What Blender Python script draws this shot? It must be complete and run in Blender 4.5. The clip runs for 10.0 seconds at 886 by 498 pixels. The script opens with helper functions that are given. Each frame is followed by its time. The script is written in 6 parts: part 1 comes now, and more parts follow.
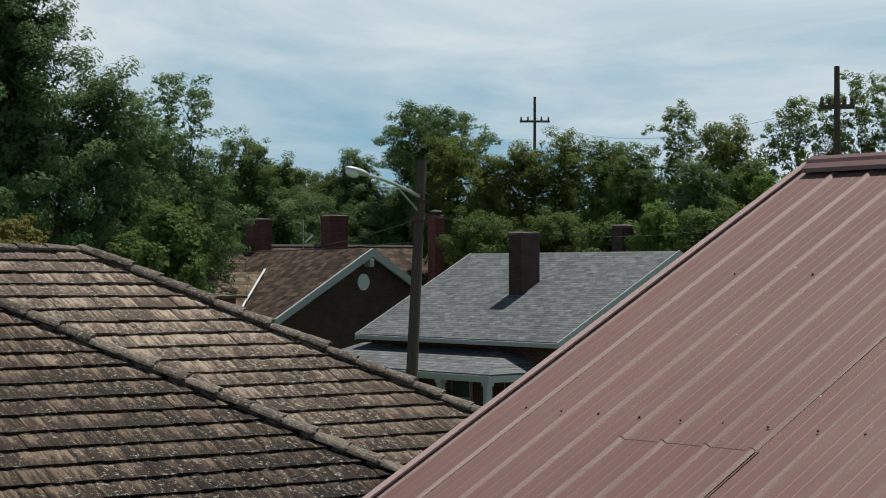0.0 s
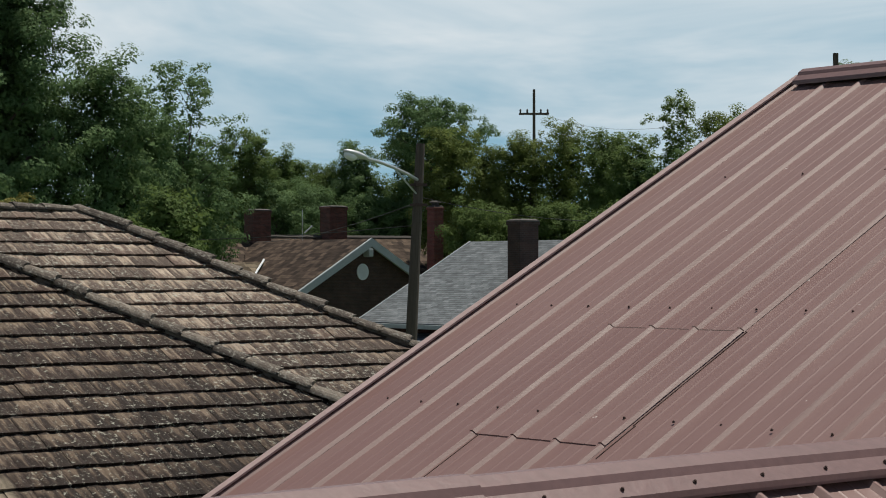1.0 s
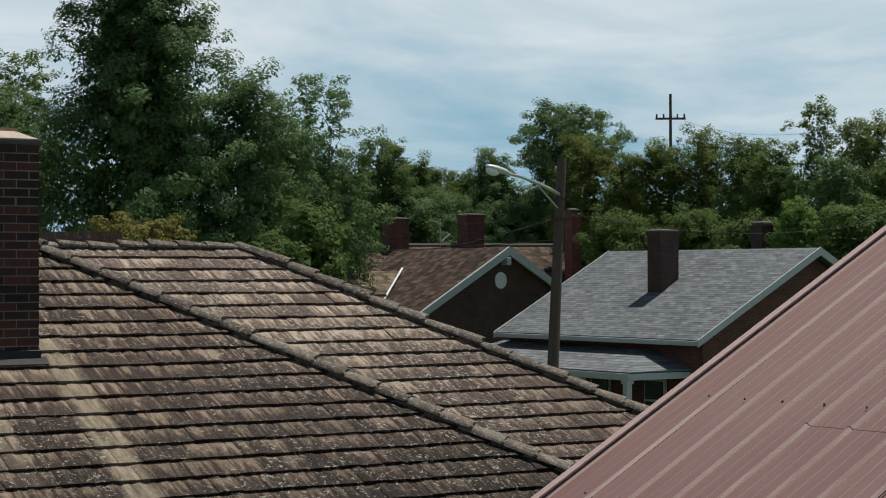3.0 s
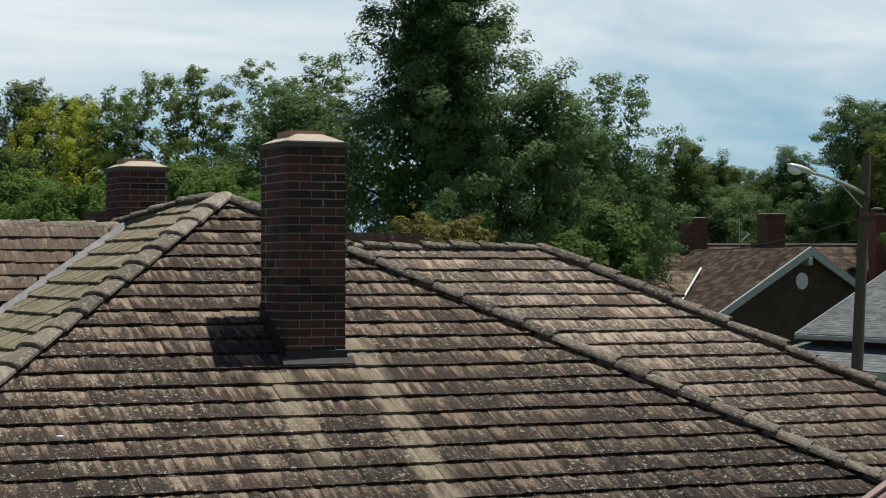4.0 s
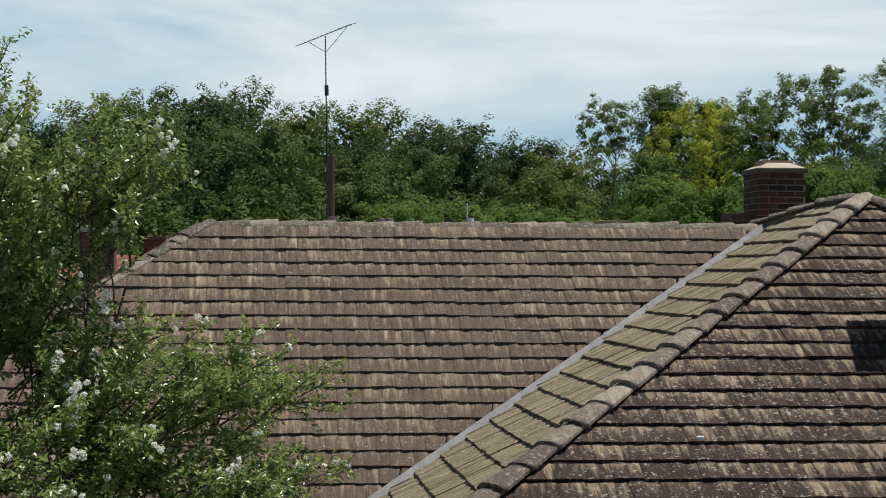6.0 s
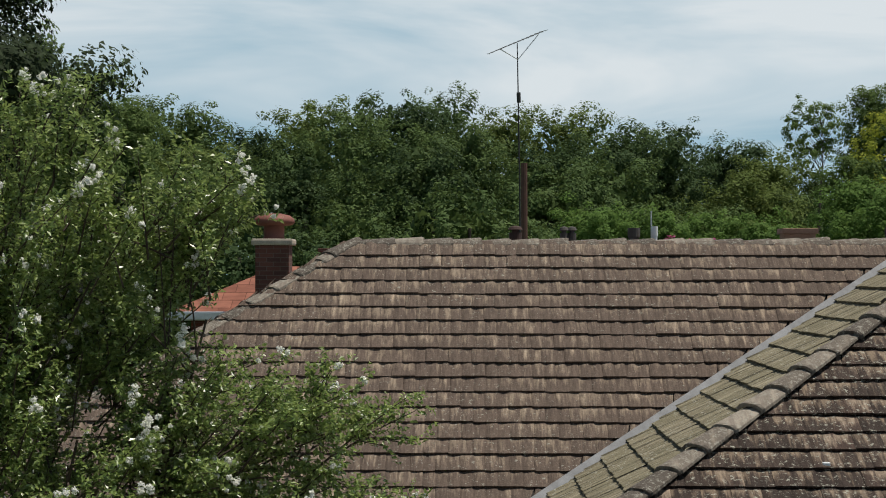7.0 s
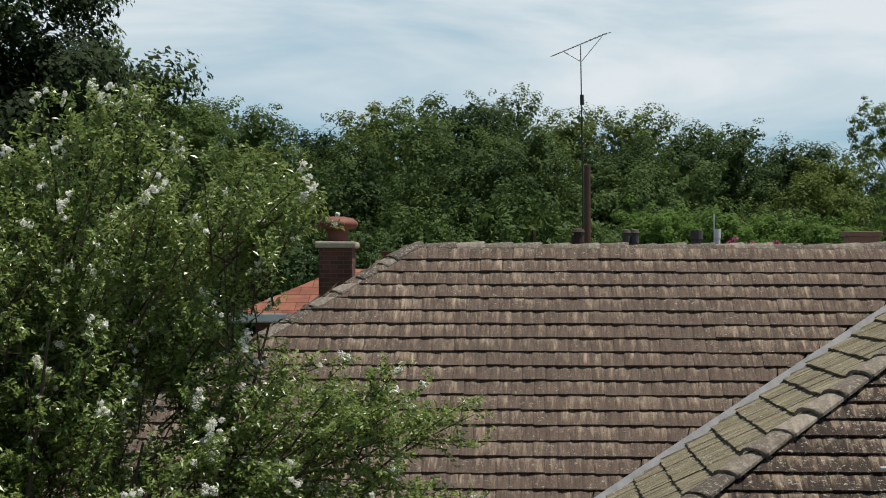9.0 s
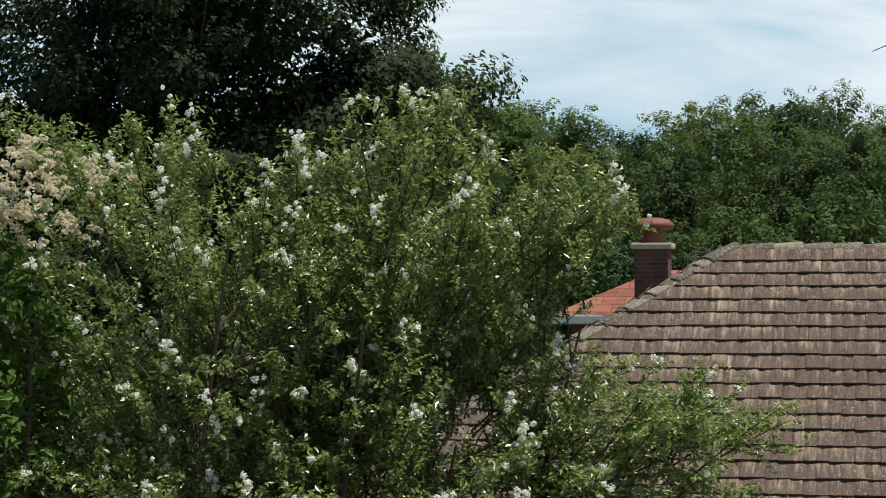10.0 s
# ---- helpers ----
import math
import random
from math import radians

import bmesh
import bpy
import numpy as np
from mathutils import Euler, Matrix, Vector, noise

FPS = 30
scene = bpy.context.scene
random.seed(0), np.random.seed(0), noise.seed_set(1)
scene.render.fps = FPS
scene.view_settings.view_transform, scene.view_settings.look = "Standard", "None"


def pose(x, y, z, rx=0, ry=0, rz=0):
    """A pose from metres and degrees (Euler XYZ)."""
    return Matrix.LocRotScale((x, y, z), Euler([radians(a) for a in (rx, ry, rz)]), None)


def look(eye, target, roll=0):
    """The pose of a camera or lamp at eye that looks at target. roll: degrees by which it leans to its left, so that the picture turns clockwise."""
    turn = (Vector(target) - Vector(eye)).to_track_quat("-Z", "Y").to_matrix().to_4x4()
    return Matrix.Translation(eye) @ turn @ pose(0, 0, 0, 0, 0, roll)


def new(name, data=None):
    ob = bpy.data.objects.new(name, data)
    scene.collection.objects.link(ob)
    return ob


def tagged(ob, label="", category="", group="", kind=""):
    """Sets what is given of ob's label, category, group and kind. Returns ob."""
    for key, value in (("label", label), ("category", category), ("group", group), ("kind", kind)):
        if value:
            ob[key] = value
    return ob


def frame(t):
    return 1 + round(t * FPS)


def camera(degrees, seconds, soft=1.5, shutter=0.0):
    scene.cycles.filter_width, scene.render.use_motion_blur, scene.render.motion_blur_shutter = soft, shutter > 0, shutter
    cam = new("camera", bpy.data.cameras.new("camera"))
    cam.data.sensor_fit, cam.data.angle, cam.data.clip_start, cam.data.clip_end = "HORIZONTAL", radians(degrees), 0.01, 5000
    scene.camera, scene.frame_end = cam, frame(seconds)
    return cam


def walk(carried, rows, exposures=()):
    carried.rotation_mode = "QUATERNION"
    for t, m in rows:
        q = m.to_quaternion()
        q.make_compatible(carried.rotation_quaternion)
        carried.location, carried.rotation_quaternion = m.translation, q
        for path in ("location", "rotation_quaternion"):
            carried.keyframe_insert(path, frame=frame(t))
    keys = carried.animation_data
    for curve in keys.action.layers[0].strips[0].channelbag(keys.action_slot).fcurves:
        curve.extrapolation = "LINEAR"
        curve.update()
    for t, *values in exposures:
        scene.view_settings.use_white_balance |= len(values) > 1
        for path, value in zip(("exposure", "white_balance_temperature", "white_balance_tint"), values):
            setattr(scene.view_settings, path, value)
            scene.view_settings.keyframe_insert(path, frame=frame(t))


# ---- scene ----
# camera: a hovering flight, a dip and a slow turn to the left
GROUND_TO_EYE = 5.8
cam = camera(25.95, 10.0, soft=1.0)
PATH = (      # seconds, x, y, height over the start, yaw, pitch, roll
    (0.0, 0.046, -0.043, 0.009, -37.297, 0.712, 0.040),
    (0.5, 0.064, -0.049, -0.051, -37.294, 0.726, 0.039),
    (0.6, 0.064, -0.054, -0.107, -37.296, 0.692, 0.035),
    (0.7, 0.064, -0.058, -0.197, -37.298, 0.668, 0.030),
    (0.8, 0.065, -0.063, -0.275, -37.300, 0.647, 0.025),
    (0.9, 0.065, -0.067, -0.329, -37.302, 0.633, 0.020),
    (1.0, 0.065, -0.072, -0.347, -37.304, 0.626, 0.016),
    (1.5, 0.075, -0.079, -0.348, -37.293, 0.614, -0.043),
    (1.6, 0.066, -0.081, -0.340, -37.291, 0.630, -0.023),
    (1.7, 0.058, -0.083, -0.305, -37.288, 0.639, -0.002),
    (1.8, 0.049, -0.085, -0.250, -37.286, 0.654, 0.018),
    (1.9, 0.040, -0.087, -0.193, -37.283, 0.669, 0.038),
    (2.0, 0.032, -0.089, -0.134, -37.280, 0.674, 0.058),
    (2.2, -0.043, -0.093, -0.050, -37.255, 0.698, 0.045),
    (3.3, -0.198, -0.017, -0.009, -30.858, 0.672, -0.141),
    (3.5, -0.192, 0.016, 0.000, -29.166, 0.679, -0.042),
    (4.0, -0.210, -0.004, -0.002, -24.500, 0.678, 0.015),
    (4.5, -0.216, 0.050, -0.000, -19.786, 0.692, -0.066),
    (5.0, -0.240, 0.034, -0.001, -15.079, 0.687, 0.083),
    (5.5, -0.207, 0.051, -0.005, -10.359, 0.688, 0.216),
    (6.0, -0.234, 0.051, -0.006, -5.764, 0.703, 0.279),
    (6.2, -0.244, 0.034, -0.012, -3.879, 0.688, 0.284),
    (7.3, 0.589, 0.032, 0.183, 1.071, 0.738, 0.150),
    (7.5, 0.589, 0.014, 0.178, 1.070, 0.743, 0.197),
    (8.0, 0.545, 0.049, 0.164, -0.869, 0.784, 0.270),
    (8.5, 0.496, 0.010, 0.159, -1.397, 0.775, 0.228),
    (9.0, 0.469, -0.130, 0.174, 2.561, 0.761, 0.208),
    (9.5, 0.464, -0.121, 0.180, 7.215, 0.745, 0.330),
    (10.0, 0.489, -0.050, 0.182, 11.994, 0.785, -0.057),
)
EXPOSURES = ((0.0, -0.06), (2.2, -0.06), (3.5, 0.0), (4.5, 0.12), (6.0, 0.06), (7.3, -0.1), (8.5, -0.1), (9.0, 0.0), (9.5, 0.1), (10.0, 0.22))
walk(cam, [(t, pose(x, y, GROUND_TO_EYE + z, 90 + pitch, 0, yaw) @ pose(0, 0, 0, 0, 0, roll)) for t, x, y, z, yaw, pitch, roll in PATH], EXPOSURES)

# ------------------------------------------------------------ sky and sun
TO_SUN = Vector((0.33, 0.02, 1.0)).normalized()
world = bpy.data.worlds.new("sky")
scene.world = world
world.use_nodes = True
wn, wl = world.node_tree.nodes, world.node_tree.links
wn.clear()
w_out = wn.new("ShaderNodeOutputWorld")
w_bg = wn.new("ShaderNodeBackground")
w_sky = wn.new("ShaderNodeTexSky")
w_sky.sky_type = "NISHITA"
w_sky.sun_disc = False
w_sky.sun_elevation = math.asin(TO_SUN.z)
w_sky.sun_rotation = math.atan2(TO_SUN.x, TO_SUN.y)
w_sky.air_density, w_sky.dust_density, w_sky.ozone_density = 0.7, 0.3, 1.6
# thin streaky cloud, spread over the whole dome
w_geo = wn.new("ShaderNodeTexCoord")
w_map = wn.new("ShaderNodeMapping")
w_map.inputs["Scale"].default_value = (3.2, 3.2, 15.0)
w_map.inputs["Location"].default_value = (0.3, 1.7, 0.35)
w_noise = wn.new("ShaderNodeTexNoise")
w_noise.inputs["Scale"].default_value = 1.0
w_noise.inputs["Detail"].default_value = 5.0
w_noise.inputs["Roughness"].default_value = 0.56
w_noise.inputs["Distortion"].default_value = 0.9
wl.new(w_geo.outputs["Generated"], w_map.inputs["Vector"])
wl.new(w_map.outputs["Vector"], w_noise.inputs["Vector"])
# the veil is bluer low down and whiter higher up
w_sep = wn.new("ShaderNodeSeparateXYZ")
wl.new(w_geo.outputs["Generated"], w_sep.inputs["Vector"])
w_lift = wn.new("ShaderNodeMath")
w_lift.operation = "MULTIPLY_ADD"
wl.new(w_sep.outputs["Z"], w_lift.inputs[0])
w_lift.inputs[1].default_value = 2.2
wl.new(w_noise.outputs["Fac"], w_lift.inputs[2])
w_ramp = wn.new("ShaderNodeValToRGB")
for e, (p_, c_) in zip(w_ramp.color_ramp.elements, ((0.53, (0.35, 0.57, 0.70, 1)), (0.92, (1.0, 1.0, 1.0, 1)))):
    e.position, e.color = p_, c_
wl.new(w_lift.outputs["Value"], w_ramp.inputs["Fac"])
w_cloud = wn.new("ShaderNodeMix")
w_cloud.data_type, w_cloud.blend_type = "RGBA", "MULTIPLY"
w_cloud.inputs["Factor"].default_value = 1.0
w_cloud.inputs["B"].default_value = (15.4, 16.5, 17.0, 1)
wl.new(w_ramp.outputs["Color"], w_cloud.inputs["A"])
w_mix = wn.new("ShaderNodeMix")
w_mix.data_type = "RGBA"
wl.new(w_cloud.outputs["Result"], w_mix.inputs["B"])
# the veil thins out overhead, where the sky is clear
w_clear = wn.new("ShaderNodeMapRange")
w_clear.inputs["From Min"].default_value, w_clear.inputs["From Max"].default_value = 0.16, 0.42
w_clear.inputs["To Min"].default_value, w_clear.inputs["To Max"].default_value = 0.9, 0.04
wl.new(w_sep.outputs["Z"], w_clear.inputs["Value"])
wl.new(w_clear.outputs["Result"], w_mix.inputs["Factor"])
w_tint = wn.new("ShaderNodeMix")
w_tint.data_type, w_tint.blend_type = "RGBA", "MULTIPLY"
w_tint.inputs["Factor"].default_value = 1.0
w_tint.inputs["B"].default_value = (0.74, 0.98, 1.04, 1)
wl.new(w_sky.outputs["Color"], w_tint.inputs["A"])
wl.new(w_tint.outputs["Result"], w_mix.inputs["A"])
wl.new(w_mix.outputs["Result"], w_bg.inputs["Color"])
w_bg.inputs["Strength"].default_value = 0.052
wl.new(w_bg.outputs["Background"], w_out.inputs["Surface"])

sun = new("sun", bpy.data.lights.new("sun", "SUN"))
sun.data.energy, sun.data.angle, sun.data.color = 5.0, radians(0.5), (1.0, 0.935, 0.83)
sun.matrix_world = look(TO_SUN * 100, (0, 0, 0))
scene.view_settings.exposure = 0.0


# ------------------------------------------------------------ materials
def nodes_of(name):
    m = bpy.data.materials.new(name)
    m.use_nodes = True
    nt = m.node_tree
    return m, nt.nodes, nt.links, nt.nodes["Principled BSDF"]


def ramp(n, stops):
    r = n.new("ShaderNodeValToRGB")
    els = r.color_ramp.elements
    while len(els) < len(stops):
        els.new(0.5)
    for e, (pos, col) in zip(els, stops):
        e.position = pos
        e.color = (*col, 1)
    return r


def noise_node(n, l, coord, scale, detail=4.0, rough=0.55, stretch=None):
    t = n.new("ShaderNodeTexNoise")
    t.inputs["Scale"].default_value = scale
    t.inputs["Detail"].default_value = detail
    t.inputs["Roughness"].default_value = rough
    if stretch:
        mp = n.new("ShaderNodeMapping")
        mp.inputs["Scale"].default_value = stretch
        l.new(coord, mp.inputs["Vector"])
        coord = mp.outputs["Vector"]
    l.new(coord, t.inputs["Vector"])
    return t


def mixed(n, l, fac, a, b, mode="MIX"):
    x = n.new("ShaderNodeMix")
    x.data_type, x.blend_type = "RGBA", mode
    for key, v in (("Factor", fac), ("A", a), ("B", b)):
        if isinstance(v, bpy.types.NodeSocket):
            l.new(v, x.inputs[key])
        elif isinstance(v, tuple):
            x.inputs[key].default_value = (*v, 1)
        else:
            x.inputs[key].default_value = v
    return x.outputs["Result"]


def calc(n, l, op, a, b=0.0, clamp=False):
    x = n.new("ShaderNodeMath")
    x.operation, x.use_clamp = op, clamp
    for k, v in enumerate((a, b)):
        if isinstance(v, bpy.types.NodeSocket):
            l.new(v, x.inputs[k])
        else:
            x.inputs[k].default_value = v
    return x.outputs["Value"]


def bump(n, l, bsdf, height, strength=0.4, dist=0.01):
    b = n.new("ShaderNodeBump")
    b.inputs["Strength"].default_value, b.inputs["Distance"].default_value = strength, dist
    l.new(height, b.inputs["Height"])
    l.new(b.outputs["Normal"], bsdf.inputs["Normal"])


def plain(name, color, rough=0.6, metal=0.0, vary=0.25, scale=6.0, grain=0.15):
    """A painted or raw surface with two scales of blotches and a fine bump."""
    m, n, l, b = nodes_of(name)
    pos = n.new("ShaderNodeNewGeometry").outputs["Position"]
    big = noise_node(n, l, pos, scale, 5)
    fine = noise_node(n, l, pos, scale * 14, 3)
    dark = tuple(c * (1 - vary) for c in color)
    lite = tuple(min(1, c * (1 + vary * 0.7)) for c in color)
    c = mixed(n, l, big.outputs["Fac"], dark, lite)
    c = mixed(n, l, grain, c, ramp_of(n, l, fine.outputs["Fac"], [(0.3, (0.15,) * 3), (0.7, (0.9,) * 3)]), "OVERLAY")
    l.new(c, b.inputs["Base Color"])
    b.inputs["Roughness"].default_value, b.inputs["Metallic"].default_value = rough, metal
    bump(n, l, b, fine.outputs["Fac"], 0.25, 0.004)
    return m


def ramp_of(n, l, socket, stops):
    r = ramp(n, stops)
    l.new(socket, r.inputs["Fac"])
    return r.outputs["Color"]


def random_of(n, joined):
    return n.new("ShaderNodeNewGeometry").outputs["Random Per Island"] if joined else n.new("ShaderNodeObjectInfo").outputs["Random"]


def tile_material(name, joined, slope_axis, wash=False, moss=False, row=None, head=0.85, tint=None, lichen=0.57, even=1.0, crust=26.0, streaks=3.0, darken_range=None):
    """Weathered concrete roof tile: streaks down the slope, lichen, one tone to each tile."""
    m, n, l, b = nodes_of(name)
    pos = n.new("ShaderNodeNewGeometry").outputs["Position"]
    rnd = calc(n, l, "ADD", calc(n, l, "MULTIPLY", random_of(n, joined), even), 0.5 - 0.5 * even)
    st = (19.0, 2.4, 2.4) if slope_axis == "y" else (2.4, 19.0, 2.4)
    # streaks break off from tile to tile
    shift = n.new("ShaderNodeCombineXYZ")
    l.new(calc(n, l, "MULTIPLY", random_of(n, joined), 9.0 if streaks > 2 else 0.4), shift.inputs["Z"])
    own = n.new("ShaderNodeVectorMath")
    l.new(pos, own.inputs[0])
    l.new(shift.outputs["Vector"], own.inputs[1])
    own = own.outputs["Vector"]
    streak = noise_node(n, l, own, 1.0, 4, 0.55, st)
    patch = noise_node(n, l, pos, 0.9, 4, 0.6)
    mottle = noise_node(n, l, pos, 11.0, 4, 0.6)
    grit = noise_node(n, l, pos, 55.0, 3, 0.7)
    lich = noise_node(n, l, pos, crust, 5, 0.72)
    fine = noise_node(n, l, own, 1.0, 4, 0.65, tuple(q * 2.4 for q in st))
    dark = ramp_of(n, l, rnd, [(0.0, (0.052, 0.040, 0.035)), (0.4, (0.068, 0.052, 0.045)), (0.75, (0.084, 0.064, 0.055)), (1.0, (0.102, 0.069, 0.058))])
    pale = ramp_of(n, l, rnd, [(0.0, (0.225, 0.185, 0.145)), (0.6, (0.280, 0.236, 0.186)), (1.0, (0.325, 0.280, 0.230))])
    streaky = calc(n, l, "ADD", calc(n, l, "MULTIPLY", calc(n, l, "SUBTRACT", streak.outputs["Fac"], 0.5 - 0.858 / streaks), streaks), calc(n, l, "MULTIPLY", fine.outputs["Fac"], 0.55))
    streaky = calc(n, l, "ADD", streaky, calc(n, l, "MULTIPLY", mottle.outputs["Fac"], 0.4))
    worn = calc(n, l, "ADD", calc(n, l, "SUBTRACT", streaky, 1.36), calc(n, l, "MULTIPLY", calc(n, l, "SUBTRACT", rnd, 0.5), 0.35))
    if row:
        # each row: rain-washed and pale at its head, dirtier towards its lower edge
        datum, rise = row
        sz = n.new("ShaderNodeSeparateXYZ")
        l.new(pos, sz.inputs["Vector"])
        phase = calc(n, l, "FRACT", calc(n, l, "DIVIDE", calc(n, l, "SUBTRACT", sz.outputs["Z"], datum), rise))
        worn = calc(n, l, "ADD", worn, calc(n, l, "MULTIPLY", calc(n, l, "SUBTRACT", phase, 0.5), head))
    worn = calc(n, l, "ADD", worn, calc(n, l, "MULTIPLY", calc(n, l, "SUBTRACT", patch.outputs["Fac"], 0.5), 0.6))
    c = mixed(n, l, ramp_of(n, l, worn, [(0.0, (0.06,) * 3), (0.22, (0.38,) * 3), (0.55, (1, 1, 1))]), dark, pale)
    c = mixed(n, l, 0.35, c, ramp_of(n, l, fine.outputs["Fac"], [(0.34, (0.2,) * 3), (0.66, (0.84,) * 3)]), "OVERLAY")
    if tint:
        c = mixed(n, l, 1.0, c, tint, "MULTIPLY")
    if darken_range:
        # darker down the slope and to the right, in uneven drifts
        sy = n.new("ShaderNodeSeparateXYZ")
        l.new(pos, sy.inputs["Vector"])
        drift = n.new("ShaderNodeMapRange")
        drift.inputs["From Min"].default_value, drift.inputs["From Max"].default_value = darken_range
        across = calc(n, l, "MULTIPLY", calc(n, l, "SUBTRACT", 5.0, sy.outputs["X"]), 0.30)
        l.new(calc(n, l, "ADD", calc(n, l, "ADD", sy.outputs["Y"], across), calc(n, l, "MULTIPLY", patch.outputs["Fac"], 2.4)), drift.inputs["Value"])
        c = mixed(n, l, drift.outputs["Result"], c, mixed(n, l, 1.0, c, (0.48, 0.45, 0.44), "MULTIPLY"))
    if wash:
        gam = n.new("ShaderNodeGamma")
        gam.inputs["Gamma"].default_value = 1.34
        l.new(c, gam.inputs["Color"])
        c = mixed(n, l, 1.0, gam.outputs["Color"], (1.0, 0.96, 0.95), "MULTIPLY")
        sep = n.new("ShaderNodeSeparateXYZ")
        l.new(pos, sep.inputs["Vector"])
        wob = calc(n, l, "MULTIPLY", calc(n, l, "SUBTRACT", noise_node(n, l, pos, 5.0, 3).outputs["Fac"], 0.5), 0.16)
        x = calc(n, l, "ADD", sep.outputs["X"], wob)
        total = None
        for centre, half, top, low in ((5.54, 0.09, 14.45, 9.0), (4.74, 0.09, 14.02, 12.6), (5.1, 0.5, 14.02, 13.72)):
            near = calc(n, l, "SUBTRACT", 1.0, calc(n, l, "MULTIPLY", calc(n, l, "MAXIMUM", calc(n, l, "SUBTRACT", calc(n, l, "ABSOLUTE", calc(n, l, "SUBTRACT", x, centre)), half), 0.0), 14.0), True)
            near = calc(n, l, "MULTIPLY", near, calc(n, l, "LESS_THAN", sep.outputs["Y"], top))
            near = calc(n, l, "MULTIPLY", near, calc(n, l, "MULTIPLY", calc(n, l, "SUBTRACT", sep.outputs["Y"], low, True), 1.0, True), True)
            total = near if total is None else calc(n, l, "MAXIMUM", total, near)
        pale = mixed(n, l, rnd, (0.24, 0.20, 0.145), (0.33, 0.285, 0.21))
        c = mixed(n, l, calc(n, l, "MULTIPLY", total, calc(n, l, "MULTIPLY", streaky, 0.42)), c, pale)
    if moss:
        c = mixed(n, l, 0.6, c, mixed(n, l, mottle.outputs["Fac"], (0.20, 0.185, 0.115), (0.33, 0.30, 0.19)))
        # open grain running down the slope
        groove = noise_node(n, l, pos, 1.0, 3, 0.6, (2.0, 38.0, 2.0))
        c = mixed(n, l, 0.85, c, ramp_of(n, l, groove.outputs["Fac"], [(0.36, (0.28,) * 3), (0.52, (1, 1, 1))]), "MULTIPLY")
    spots = ramp_of(n, l, lich.outputs["Fac"], [(lichen, (0, 0, 0)), (lichen + 0.07, (1, 1, 1))])
    zone = ramp_of(n, l, noise_node(n, l, pos, 0.55, 3).outputs["Fac"], [(0.36, (0, 0, 0)), (0.50, (1, 1, 1))])
    c = mixed(n, l, calc(n, l, "MULTIPLY", calc(n, l, "MULTIPLY", spots, zone), 0.85), c, mixed(n, l, grit.outputs["Fac"], (0.24, 0.245, 0.20), (0.44, 0.43, 0.37)))
    c = mixed(n, l, 0.35, c, ramp_of(n, l, grit.outputs["Fac"], [(0.3, (0.2,) * 3), (0.7, (0.85,) * 3)]), "OVERLAY")
    dots = ramp_of(n, l, noise_node(n, l, pos, 62.0, 2, 0.5).outputs["Fac"], [(0.69, (0, 0, 0)), (0.73, (1, 1, 1))])
    c = mixed(n, l, calc(n, l, "MULTIPLY", dots, 0.6), c, (0.36, 0.34, 0.30))
    l.new(c, b.inputs["Base Color"])
    b.inputs["Roughness"].default_value = 0.85
    b.inputs["Specular IOR Level"].default_value = 0.25
    h = calc(n, l, "ADD", calc(n, l, "MULTIPLY", streak.outputs["Fac"], 0.7), calc(n, l, "MULTIPLY", grit.outputs["Fac"], 0.5))
    bump(n, l, b, h, 0.2 if moss else 0.8, 0.012)
    return m


def brick_material(name, joined=False):
    m, n, l, b = nodes_of(name)
    pos = n.new("ShaderNodeNewGeometry").outputs["Position"]
    base = ramp_of(n, l, random_of(n, joined), [(0.0, (0.014, 0.009, 0.008)), (0.35, (0.042, 0.020, 0.015)), (0.75, (0.098, 0.036, 0.025)), (1.0, (0.026, 0.016, 0.014))])
    soot = noise_node(n, l, pos, 7.0, 5, 0.65)
    fine = noise_node(n, l, pos, 90.0, 3, 0.7)
    c = mixed(n, l, 0.6, base, ramp_of(n, l, soot.outputs["Fac"], [(0.3, (0.35,) * 3), (0.68, (1, 1, 1))]), "MULTIPLY")
    l.new(c, b.inputs["Base Color"])
    b.inputs["Roughness"].default_value = 0.88
    bump(n, l, b, fine.outputs["Fac"], 0.5, 0.006)
    return m


def far_brick_material(name, c1, c2, mortar):
    """Brickwork of far walls and stacks, by courses."""
    m, n, l, b = nodes_of(name)
    tc = n.new("ShaderNodeTexCoord").outputs["Object"]
    sep = n.new("ShaderNodeSeparateXYZ")
    l.new(tc, sep.inputs["Vector"])
    comb = n.new("ShaderNodeCombineXYZ")
    l.new(calc(n, l, "ADD", sep.outputs["X"], sep.outputs["Y"]), comb.inputs["X"])
    l.new(sep.outputs["Z"], comb.inputs["Y"])
    t = n.new("ShaderNodeTexBrick")
    t.inputs["Scale"].default_value = 1.0
    t.inputs["Brick Width"].default_value, t.inputs["Row Height"].default_value, t.inputs["Mortar Size"].default_value = 0.21, 0.068, 0.005
    t.inputs["Color1"].default_value, t.inputs["Color2"].default_value, t.inputs["Mortar"].default_value = (*c1, 1), (*c2, 1), (*mortar, 1)
    l.new(comb.outputs["Vector"], t.inputs["Vector"])
    soot = noise_node(n, l, tc, 2.2, 5)
    c = mixed(n, l, 0.55, t.outputs["Color"], ramp_of(n, l, soot.outputs["Fac"], [(0.3, (0.4,) * 3), (0.7, (1, 1, 1))]), "MULTIPLY")
    l.new(c, b.inputs["Base Color"])
    b.inputs["Roughness"].default_value = 0.9
    bump(n, l, b, t.outputs["Fac"], -0.4, 0.01)
    return m


